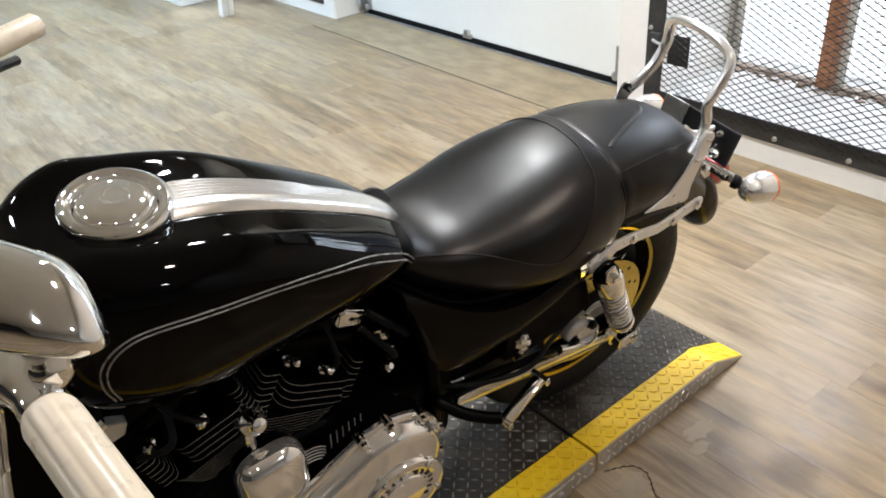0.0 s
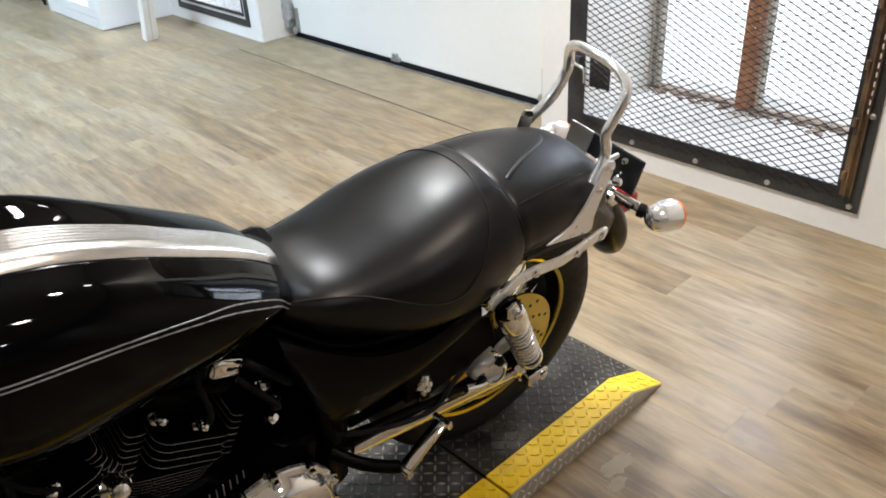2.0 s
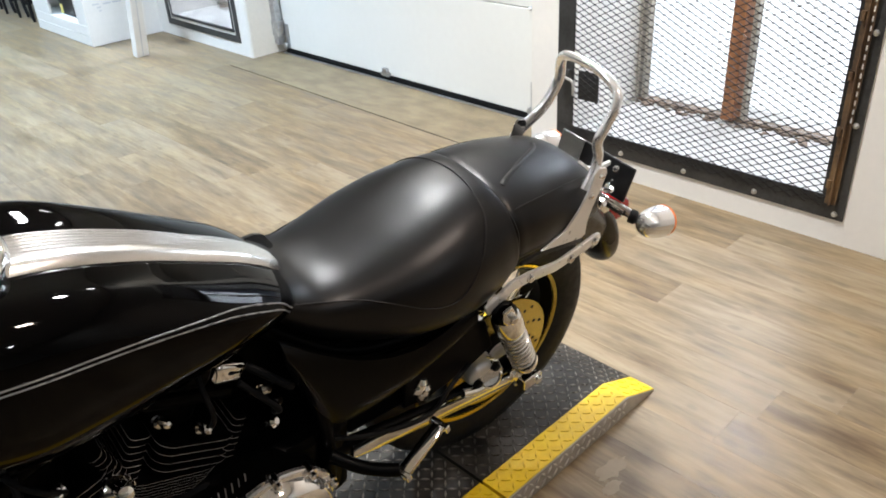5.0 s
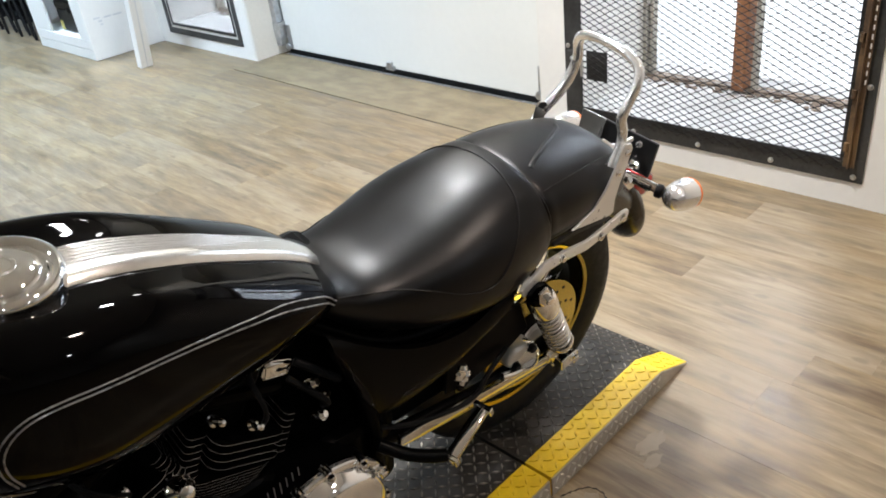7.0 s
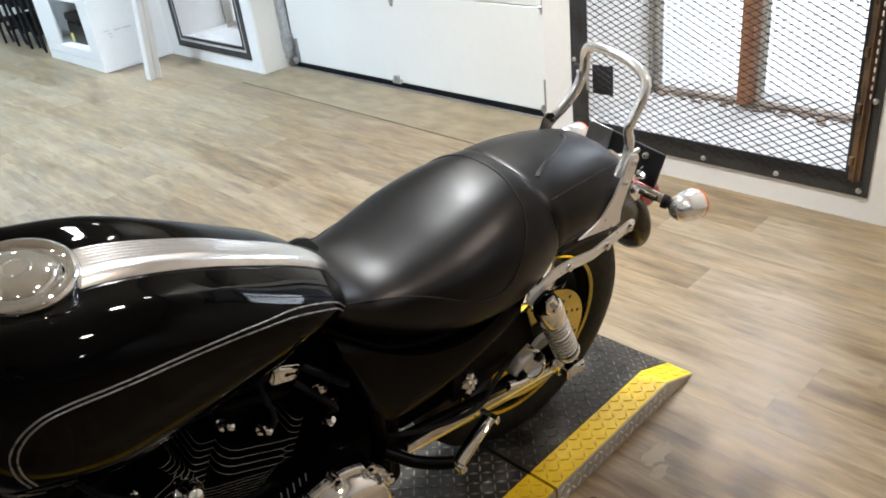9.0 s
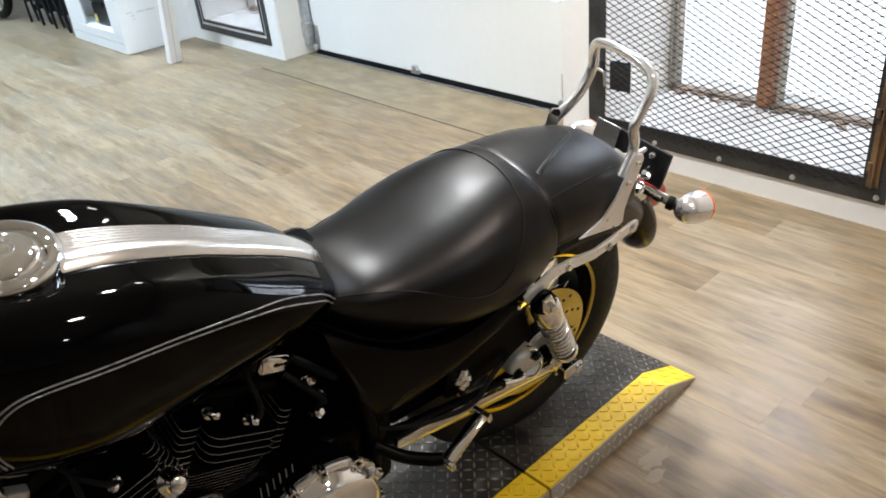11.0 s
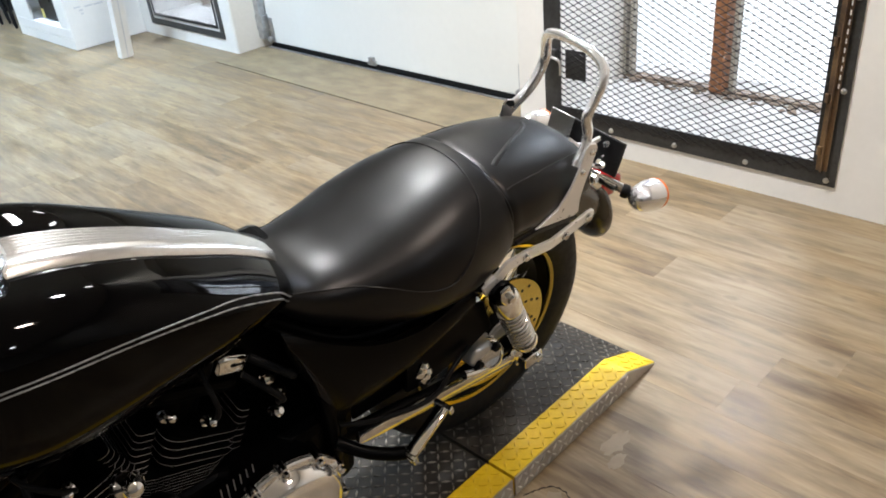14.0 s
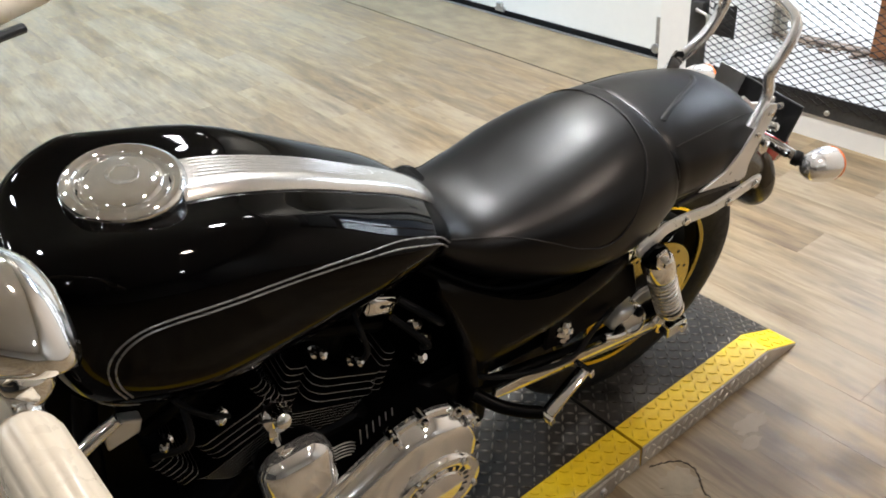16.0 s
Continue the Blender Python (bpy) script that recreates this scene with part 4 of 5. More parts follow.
right_leg = [(1.362, 0.055, 0.928), (1.384, 0.082, 0.898), (1.396, 0.090, 0.855), (1.378, 0.094, 0.808), (1.356, 0.104, 0.772), (1.330, 0.114, 0.744), (1.312, 0.118, 0.722), (1.296, 0.120, 0.690)]
path = left_leg + [(1.348, -0.035, 0.941), (1.351, 0.015, 0.940)] + right_leg
part("backrest_bar", tube(smooth_path(path, 6), 0.0118, 16, flat=0.85), M_BRIGHT, bike, "bent chrome backrest bar", smooth=True)

# rear lamps
bar_y = [(1.395, -0.150, 0.640), (1.395, 0, 0.640), (1.395, 0.150, 0.640)]
part("signal_bar", tube(smooth_path(bar_y, 4), 0.008, 12), M_CHROME, bike)
for s in (-1, 1):
    sg = part("turn_signal", lathe([(0.004, -0.046), (0.016, -0.043), (0.025, -0.034), (0.031, -0.018), (0.0345, 0.002), (0.0355, 0.020), (0.035, 0.028)], axis_at((1.466 if s < 0 else 1.500, s * 0.186, 0.608), (1, 0, -0.2)), 36), M_BRIGHT, bike, "bullet-shaped chrome turn signal", smooth=True)
    part("lens", lathe([(0.0342, 0.028), (0.0352, 0.030), (0.0352, 0.035), (0.028, 0.042), (0.014, 0.046), (0.001, 0.047)], axis_at((1.466 if s < 0 else 1.500, s * 0.186, 0.608), (1, 0, -0.2)), 36), M_AMBER, sg, "amber lens", smooth=True)
    part("stem", tube([(1.395, s * 0.06, 0.640), (1.415, s * 0.11, 0.634), (1.436, s * 0.155, 0.616)], [0.008, 0.008, 0.011], 12), M_CHROME, sg)
    part("collar", lathe([(0.014, 0), (0.016, 0.004), (0.016, 0.014), (0.012, 0.018)], axis_at((1.428, s * 0.145, 0.619), (0.5, s, -0.15)), 20), M_RUBBER, sg)
tl = part("tail_lamp", prism([(1.41, 0.585), (1.47, 0.600), (1.525, 0.585), (1.53, 0.545), (1.50, 0.525), (1.42, 0.535)], "y", -0.062, 0.062, 0.012, 3), M_CHROME, bike, "chrome tail lamp body", smooth=True)
part("lens", prism([(1.47, 0.602), (1.512, 0.592), (1.544, 0.572), (1.548, 0.540), (1.52, 0.522), (1.475, 0.528)], "y", -0.068, 0.068, 0.010, 3), M_RED, tl, "red tail lamp lens", smooth=True)
pm4 = Matrix.Translation((1.455, -0.006, 0.664)) @ Matrix.Rotation(radians(14), 4, "Y")
b = box(-0.004, 0.004, -0.105, 0.105, -0.040, 0.042, 0.003)
bmesh.ops.transform(b, matrix=pm4, verts=b.verts)
plate = part("plate_holder", b, M_BLACKPL, bike, "black number plate holder")
b = box(-0.0075, -0.0045, 0.040, 0.108, -0.030, 0.044, 0.001)
bmesh.ops.transform(b, matrix=pm4, verts=b.verts)
part("backing_plate", b, M_BRUSHED, plate, "bare metal backing plate")
for y in (-0.05, 0.0):
    part("plate_bracket", tube([(1.40, y, 0.640), (1.425, y, 0.650), (1.450, y * 0.9, 0.655)], 0.007, 10), M_CHROME, plate)
for y, z in ((-0.06, 0.022), (-0.06, -0.022), (-0.025, 0.0)):
    part("bolt", bolt(pm4 @ Vector((-0.004, y, z)), pm4.to_3x3() @ Vector((-1, 0, 0)), 0.007), M_CHROME, plate)


link = part("plate_link", tube(smooth_path([(1.318, -0.085, 0.700), (1.352, -0.092, 0.690), (1.392, -0.090, 0.672), (1.430, -0.080, 0.668)], 5), 0.0075, 12), M_CHROME, bike, "bright chrome link behind the pillion pad", smooth=True)
for q, d, r in (((1.338, -0.098, 0.712), (0.2, -1, 0.3), 0.011), ((1.372, -0.108, 0.690), (0.3, -1, 0.2), 0.009), ((1.352, -0.112, 0.664), (0.1, -1, 0.2), 0.010), ((1.318, -0.108, 0.735), (0, -1, 0.4), 0.008)):
    part("link_nut", bolt(q, d, r, 0.014), M_CHROME, link)
part("latch_arm", strip([(1.330, 0.740), (1.360, 0.712), (1.400, 0.700), (1.440, 0.704)], [0.010, 0.016, 0.016, 0.010], (-0.060, -0.052), 0.002), M_POLISH, link, "polished latch arm")


# shocks
def shock(s):
    top, low = Vector((1.032, s * 0.166, 0.572)), Vector((1.155, s * 0.166, 0.316))
    d = (low - top).normalized()
    L = (low - top).length
    m = axis_at(top, d)
    root = part("shock", lathe([(0.012, 0.02), (0.022, 0.024), (0.029, 0.034), (0.032, 0.048), (0.032, 0.080), (0.030, 0.087), (0.020, 0.089)], m, 32), M_CHROME, bike, "chrome rear shock with exposed coil spring", smooth=True)
    clevis = part("clevis", lathe([(0.006, 0.010), (0.020, 0.012), (0.0255, 0.018), (0.0275, 0.034), (0.0270, 0.042), (0.012, 0.044)], m, 24), M_PAINT, root, "gloss black top clevis", smooth=True)
    for q in (-1, 1):
        ear = prism([(-0.010, -0.012), (0.012, -0.014), (0.020, 0.012), (0.014, 0.034), (-0.014, 0.034)], "y", q * 0.0235 - 0.003, q * 0.0235 + 0.003, 0.002, 1)
        bmesh.ops.transform(ear, matrix=Matrix.Translation(top) @ Matrix.Rotation(math.atan2(-d.x, -d.z) + math.pi, 4, "Y"), verts=ear.verts)
        part("ear", ear, M_CHROME, clevis, "chrome clevis ear")
    mount = box(-0.026, 0.026, -0.024, 0.024, -0.016, 0.016, 0.004)
    mm = Matrix.Translation(low + Vector((-0.010, s * 0.004, -0.004))) @ Matrix.Rotation(radians(-8), 4, "Y")
    bmesh.ops.transform(mount, matrix=mm, verts=mount.verts)
    mount = part("lower_mount", mount, M_CHROME, root, "square chrome lower mount")
    for q in (-0.008, 0.008):
        slot = box(q - 0.0045, q + 0.0045, -0.0180, 0.0180, 0.004, 0.0168, 0.001, seg=1)
        bmesh.ops.transform(slot, matrix=mm, verts=slot.verts)
        part("slot", slot, M_ENGINE, mount)
    n = 9
    pts, k = [], 24
    for i in range(n * k + 1):
        a = 2 * math.pi * i / k
        pts.append(m @ Vector((0.0255 * math.cos(a), 0.0255 * math.sin(a), 0.091 + (L - 0.153) * i / (n * k))))
    part("spring", tube(pts, 0.0041, 8), M_SPRING, root, "bright silver coil spring", smooth=True)
    part("damper_tube", lathe([(0.0225, 0.07), (0.0225, L - 0.05), (0.016, L - 0.045), (0.016, L - 0.03), (0.010, L - 0.025)], m, 20), M_ENGINE, root, smooth=True)
    part("lower_collar", lathe([(0.030, L - 0.058), (0.031, L - 0.050), (0.028, L - 0.040), (0.014, L - 0.034)], m, 28), M_CHROME, root, smooth=True)
    part("eye", lathe([(0.016, -0.018), (0.016, 0.018)], axis_at(low, (0, 1, 0)), 20), M_CHROME, root)
    for p in (top + d * 0.018, low):
        part("bolt", bolt(p + Vector((0, s * 0.026, 0)), (0, s, 0), 0.010, 0.010), M_CHROME, root)
    return root


shock(-1)
shock(1)

# swing arm, belt guard, caliper and brake line
for s in (-1, 1):
    part("swing_arm", tube(smooth_path([(0.66, s * 0.10, 0.335), (0.78, s * 0.112, 0.318), (0.95, s * 0.122, 0.305), (1.13, s * 0.122, 0.318), (1.185, s * 0.12, 0.322)], 5), 0.021, 14, flat=0.8), M_ENGINE, bike, smooth=True)
guard = part("lower_guard", strip([(0.70, 0.350), (0.76, 0.342), (0.86, 0.326), (1.00, 0.305), (1.10, 0.292), (1.165, 0.287)], [0.024, 0.034, 0.034, 0.032, 0.030, 0.024], (-0.150, -0.136), 0.004), M_RAIL, bike, "polished chrome rail along the swing arm", smooth=True)
part("mount_lug", box(1.118, 1.168, -0.168, -0.134, 0.284, 0.316, 0.006), M_CHROME, guard)
part("axle_nut", lathe([(0.020, 0), (0.022, 0.004), (0.022, 0.016), (0.014, 0.022)], axis_at(AX + Vector((0, -0.15, 0)), (0, -1, 0)), 6), M_CHROME, bike)
cal = part("brake_caliper", prism([(1.005, 0.335), (1.025, 0.372), (1.065, 0.374), (1.100, 0.345), (1.090, 0.305), (1.030, 0.303)], "y", -0.136, -0.078, 0.014, 3), M_ALLOY, bike, "polished alloy brake caliper", smooth=True)
part("caliper_bridge", tube(smooth_path([(0.985, -0.138, 0.326), (1.025, -0.142, 0.316), (1.070, -0.142, 0.322), (1.090, -0.138, 0.345)], 4), 0.010, 10), M_CHROME, cal, smooth=True)
for x, z in ((1.028, 0.330), (1.075, 0.355)):
    part("bolt", bolt((x, -0.136, z), (0, -1, 0), 0.010, 0.010), M_RUBBER, cal)
part("piston_housing", lathe([(0.040, -0.040), (0.040, -0.012), (0.036, -0.010), (0.036, -0.004), (0.039, -0.002), (0.038, 0.008), (0.033, 0.015), (0.026, 0.019), (0.024, 0.016), (0.012, 0.015), (0.001, 0.015)], axis_at((1.060, -0.128, 0.334), (-0.25, -1, 0.55)), 32), M_COVER, cal, "rounded alloy piston housing", smooth=True)
for x, z in ((0.888, 0.380), (0.878, 0.402)):
    part("line_fitting", lathe([(0.012, -0.02), (0.016, -0.012), (0.016, 0.0), (0.012, 0.008), (0.015, 0.014), (0.009, 0.022)], axis_at((x, -0.118, z), (0.3, -0.1, 1)), 18), M_CHROME, cal)
part("brake_line", tube(smooth_path([(1.00, -0.13, 0.40), (0.94, -0.142, 0.375), (0.90, -0.150, 0.345), (0.84, -0.150, 0.345), (0.74, -0.14, 0.37), (0.66, -0.12, 0.40)], 6), 0.0055, 10), M_RUBBER, bike)


# passenger peg, folded up on its black arm
arm = part("peg_arm", tube(smooth_path([(0.655, -0.14, 0.375), (0.690, -0.180, 0.358), (0.725, -0.210, 0.352), (0.750, -0.226, 0.350)], 5), 0.013, 14), M_ENGINE, bike, "black footpeg arm", smooth=True)
p0, p1 = Vector((0.868, -0.205, 0.380)), Vector((0.746, -0.235, 0.340))
d = (p1 - p0).normalized()
pm5 = axis_at(p0, d)
L = (p1 - p0).length
b = box(-0.013, 0.013, -0.008, 0.008, 0, L, 0.004)
bmesh.ops.transform(b, matrix=pm5, verts=b.verts)
peg = part("passenger_peg", b, M_CHROME, bike, "folded chrome passenger footpeg", smooth=True)
for q, ww in ((0.004, 0.021), (L - 0.008, 0.019)):
    b = box(-ww, ww, -0.011, 0.011, q - 0.006, q + 0.006, 0.003)
    bmesh.ops.transform(b, matrix=pm5, verts=b.verts)
    part("end_cap", b, M_CHROME, peg)
b = box(-0.009, 0.009, -0.0098, -0.0082, 0.014, L - 0.018, 0.0005)
bmesh.ops.transform(b, matrix=pm5, verts=b.verts)
part("rubber_pad", b, M_RUBBER, peg)

# frame tubes and the dark mass behind the side cover
for s in (-1, 1):
    part("frame_tube", tube(smooth_path([(0.10, s * 0.03, 0.76), (0.05, s * 0.06, 0.60), (0.02, s * 0.10, 0.35), (0.08, s * 0.13, 0.19), (0.40, s * 0.135, 0.165), (0.62, s * 0.13, 0.20), (0.66, s * 0.12, 0.36), (0.64, s * 0.10, 0.60)], 6), 0.017, 12), M_ENGINE, bike, smooth=True)
    part("frame_tube", tube(smooth_path([(0.58, s * 0.06, 0.68), (0.72, s * 0.09, 0.57), (0.90, s * 0.115, 0.55), (1.06, s * 0.125, 0.585)], 6), 0.015, 12), M_ENGINE, bike, smooth=True)
part("backbone", tube([(0.02, 0, 0.80), (0.30, 0, 0.72), (0.62, 0, 0.66)], 0.026, 14), M_ENGINE, bike)
part("battery_box", box(0.66, 0.85, -0.095, 0.095, 0.36, 0.60, 0.012), M_ENGINE, bike)
part("gearbox", box(0.50, 0.72, -0.115, 0.115, 0.20, 0.42, 0.025), M_ENGINE, bike)
part("crankcase", prism([(0.16, 0.18), (0.52, 0.18), (0.54, 0.36), (0.44, 0.43), (0.24, 0.43), (0.14, 0.34)], "y", -0.105, 0.105, 0.018, 3), M_ENGINE, bike)


# added black fillers hide the bright floor between fork, engine, seat post and wheel
part("front_filler", prism([(-0.10, 0.16), (0.16, 0.16), (0.20, 0.40), (0.12, 0.78), (0.00, 0.80), (-0.06, 0.62)], "y", 0.02, 0.12, 0.015), M_ENGINE, bike, "added black filler between fork and engine")
part("wheel_gap_filler", prism([(0.72, 0.52), (0.98, 0.53), (1.00, 0.46), (0.93, 0.37), (0.86, 0.34), (0.72, 0.34)], "y", -0.100, 0.100, 0.012), M_ENGINE, bike, "added black filler before the rear wheel")
part("wheel_side_filler", prism([(0.84, 0.46), (0.99, 0.51), (1.045, 0.49), (1.075, 0.405), (1.01, 0.375), (0.90, 0.352), (0.84, 0.36)], "y", -0.122, -0.112, 0.003), M_ENGINE, bike, "added black filler plate beside the rear wheel")
part("tank_rear_filler", box(0.46, 0.68, 0.01, 0.115, 0.44, 0.74, 0.02), M_ENGINE, bike, "added black filler under the fuel tank's rear")


# V-twin cylinders with finned barrels and heads
CR = Vector((0.315, 0, 0.300))


def rounded(hx, hy, r, n=6):
    out = []
    for cx, cy, a0 in ((hx - r, hy - r, 0), (-hx + r, hy - r, 90), (-hx + r, -hy + r, 180), (hx - r, -hy + r, 270)):
        for i in range(n + 1):
            a = radians(a0 + 90 * i / n)
            out.append((cx + r * math.cos(a), cy + r * math.sin(a)))
    return out


def fin_mesh(outline, inner, t):
    """A fin: black faces and a bright machined rim."""
    bm = loft([[(x, y, 0) for x, y in inner], [(x, y, 0.0004) for x, y in outline], [(x, y, t - 0.0004) for x, y in outline], [(x, y, t) for x, y in inner]])
    for fc in bm.faces:
        hs = sorted(v.co.z for v in fc.verts)
        if len(fc.verts) == 4 and hs[0] > 0.0001 and hs[-1] < t - 0.0001:
            fc.material_index = 1
    return bm


def cylinder(lean, name):
    m = Matrix.Translation(CR) @ Matrix.Rotation(radians(lean), 4, "Y")
    b = lathe([(0.052, 0.10), (0.052, 0.30), (0.05, 0.305)], m, 32)
    root = part(name, b, M_ENGINE, bike, "black finned engine cylinder with bright fin edges", smooth=True)

    def fin(z, x0, x1, hy, r, t=0.0022, sag=0.0):
        hx, cx = (x1 - x0) / 2, (x1 + x0) / 2
        fb = fin_mesh([(x + cx, y) for x, y in rounded(hx, hy, r)], [(x + cx, y) for x, y in rounded(hx - 0.0012, hy - 0.0012, r - 0.001)], t)
        for v in fb.verts:
            v.co.z += sag * math.sin((v.co.x - x0) / (x1 - x0) * math.pi * 1.5)
        bmesh.ops.transform(fb, matrix=m @ Matrix.Translation((0, 0, z)), verts=fb.verts)
        part("fin", fb, M_ENGINE, root, extra=(M_FINEDGE,))

    # close barrel fins that widen upwards, then the wide-set fins of the head, then its short corner fins
    for k in range(11):
        w = 0.062 + 0.0028 * k
        fin(0.118 + k * 0.0078, -w - 0.004, w, 0.090 + 0.001 * k, 0.040, 0.0013)
    for k in range(4):
        fin(0.213 + k * 0.0165, -0.044, 0.094, 0.103, 0.030, 0.0015, 0.004)
    for k in range(7):
        for x0, x1 in ((-0.100, -0.066), (0.078, 0.102)):
            fin(0.214 + k * 0.0135, x0, x1, 0.098, 0.010, 0.0015)
    rb = box(-0.080, 0.080, -0.072, 0.072, 0.318, 0.345, 0.010)
    bmesh.ops.transform(rb, matrix=m, verts=rb.verts)
    rocker = part("rocker_box", rb, M_ENGINE, root, smooth=True)
    rb = box(-0.078, 0.030, -0.070, 0.070, 0.346, 0.392, 0.014, seg=3)
    bmesh.ops.transform(rb, matrix=m, verts=rb.verts)
    part("rocker_cover", rb, M_ENGINE, rocker, smooth=True)
    if lean > 0:
        rb = box(0.031, 0.094, -0.070, 0.070, 0.346, 0.392, 0.014, seg=3)
        bmesh.ops.transform(rb, matrix=m, verts=rb.verts)
        part("rocker_cap", rb, M_CHROME, rocker, "chrome rocker cap", smooth=True)
    for x, z in ((0.022, 0.285), (-0.055, 0.315)):
        bb = lathe([(0.010, 0), (0.010, 0.008), (0.006, 0.012), (0.0055, 0.020), (0.009, 0.024), (0.008, 0.034), (0.003, 0.038)], m @ Matrix.Translation((x, -0.082, z - 0.005)) @ Matrix.Rotation(radians(55), 4, "X"), 12)
        part("spark_plug" if x > 0 else "head_bolt", bb, M_CHROME, root)
    part("plug_lead", tube(smooth_path([m @ Vector((0.03, -0.10, 0.285)), m @ Vector((0.02, -0.115, 0.33)), m @ Vector((0.0, -0.09, 0.37)), m @ Vector((0.0, -0.03, 0.40))], 5), 0.005, 8), M_RUBBER, root)
    return root


cylinder(22.5, "rear_cylinder")
cylinder(-22.5, "front_cylinder")

# chrome primary cover with its round inspection cover
def hull2(c0, r0, c1, r1, n=28):
    d = Vector(c1) - Vector(c0)
    a, off = math.atan2(d.y, d.x), math.acos((r0 - r1) / d.length)
    out = [(c0[0] + r0 * math.cos(t), c0[1] + r0 * math.sin(t)) for t in (a + off + (2 * math.pi - 2 * off) * i / n for i in range(n + 1))]
    return out + [(c1[0] + r1 * math.cos(t), c1[1] + r1 * math.sin(t)) for t in (a - off + 2 * off * i / n for i in range(n + 1))]


PR0, PR1 = (0.519, 0.312), (0.205, 0.160)
case = [(-0.06, 0.113, 0.079), (-0.163, 0.121, 0.087)]
steps = [(-0.160, 0.127, 0.093), (-0.167, 0.127, 0.093), (-0.170, 0.124, 0.090), (-0.173, 0.116, 0.082), (-0.192, 0.111, 0.077), (-0.202, 0.103, 0.069), (-0.206, 0.088, 0.056)]
primary = part("primary_cover", loft([[(x, y, z) for x, z in hull2(PR0, a, PR1, b)] for y, a, b in steps]), M_COVER, bike, "polished chrome primary cover", smooth=True)
crankcase = part("primary_case", loft([[(x, y, z) for x, z in hull2(PR0, a, PR1, b)] for y, a, b in case]), M_ENGINE, bike, "black engine case behind the primary cover", smooth=True)
for i in range(6):
    fx = 0.425 + 0.0125 * i
    part("case_fin", tube([(fx, -0.130, 0.372 + 0.003 * i), (fx + 0.001, -0.136, 0.400), (fx + 0.002, -0.132, 0.430 + 0.003 * i)], 0.0011, 6), M_FINCASE, crankcase)
for i in range(5):
    part("case_fin", tube(smooth_path([(0.368, -0.134, 0.418 - 0.009 * i), (0.388, -0.137, 0.424 - 0.009 * i), (0.405, -0.137, 0.418 - 0.009 * i), (0.415, -0.134, 0.405 - 0.009 * i)], 5), 0.0011, 6), M_FINCASE, crankcase)
dm = axis_at((0.535, -0.205, 0.250), (0, -1, 0))
derby = part("derby_cover", lathe([(0.092, -0.004), (0.092, 0.005), (0.089, 0.009), (0.080, 0.011), (0.072, 0.0105), (0.068, 0.008), (0.052, 0.008), (0.050, 0.011), (0.020, 0.013), (0.001, 0.0132)], dm, 64), M_COVER, primary, "round chrome cover with a ring of raised bars", smooth=True)
for i in range(5):
    a = 2 * math.pi * i / 5 + 0.9
    part("bolt", bolt(dm @ Vector((0.081 * math.cos(a), 0.081 * math.sin(a), 0.011)), (0, -1, 0), 0.0065, 0.005), M_CHROME, derby)
for i in range(22):
    a = 2 * math.pi * i / 22
    if i % 7 == 5:
        continue
    mm = dm @ Matrix.Rotation(a, 4, "Z") @ Matrix.Translation((0.0605, 0, 0.0085))
    b = box(-0.005, 0.005, -0.0017 - 0.001 * (i % 3), 0.0017 + 0.001 * (i % 3), -0.0005, 0.0008)
    bmesh.ops.transform(b, matrix=mm, verts=b.verts)
    part("lettering_bar", b, M_BLACKPL, derby)
im = axis_at((0.270, -0.206, 0.330), (0, -1, 0))
insp = part("inspection_cover", loft([[im @ Vector((x * k, y * k, h)) for x, y in rounded(0.060, 0.030, 0.028)] for k, h in ((1.0, -0.004), (1.0, 0.004), (0.93, 0.008), (0.5, 0.009))]), M_CHROME, primary, smooth=True)
for sx in (-0.045, 0.045):
    part("bolt", bolt(im @ Vector((sx, 0, 0.008)), (0, -1, 0), 0.006, 0.004), M_CHROME, insp)
hl = hull2(PR0, 0.123, PR1, 0.089, 28)
for i in (3, 8, 13, 18, 23, 27, 31, 36, 42, 48, 54):
    part("bolt", lathe([(0.010, -0.02), (0.010, 0.002), (0.007, 0.004), (0.007, 0.012), (0.004, 0.014)], axis_at((hl[i][0], -0.174, hl[i][1]), (0, -1, 0)), 14), M_CHROME, primary)

# chrome bell cover between the cylinders, with its stay
hm = axis_at((0.308, -0.122, 0.408), (0.05, -1, 0.14))
bell = part("horn_cover", loft([[hm @ Vector((x * k, y * k, h)) for x, y in rounded(0.064, 0.070, 0.046, 8)] for k, h in ((0.99, 0.012), (1.0, 0.018), (0.97, 0.032), (0.86, 0.044), (0.62, 0.053), (0.3, 0.057))]), M_COVER, bike, "polished chrome horn cover", smooth=True)
part("horn_body", loft([[hm @ Vector((x * k, y * k, h)) for x, y in rounded(0.064, 0.070, 0.046, 8)] for k, h in ((0.80, -0.03), (0.92, -0.012), (0.95, 0.012))]), M_ENGINE, bell, "black horn body", smooth=True)
stay = part("horn_stay", lathe([(0.024, -0.03), (0.027, -0.01), (0.024, 0.004), (0.016, 0.010), (0.010, 0.022), (0.012, 0.030), (0.006, 0.034)], axis_at((0.300, -0.112, 0.537), (0.1, -0.8, 0.5)), 24), M_CHROME, bike, "chrome stay with an acorn nut", smooth=True)
part("stay_arm", tube(smooth_path([(0.300, -0.10, 0.537), (0.290, -0.112, 0.50), (0.297, -0.115, 0.455)], 4), 0.010, 10), M_CHROME, stay)
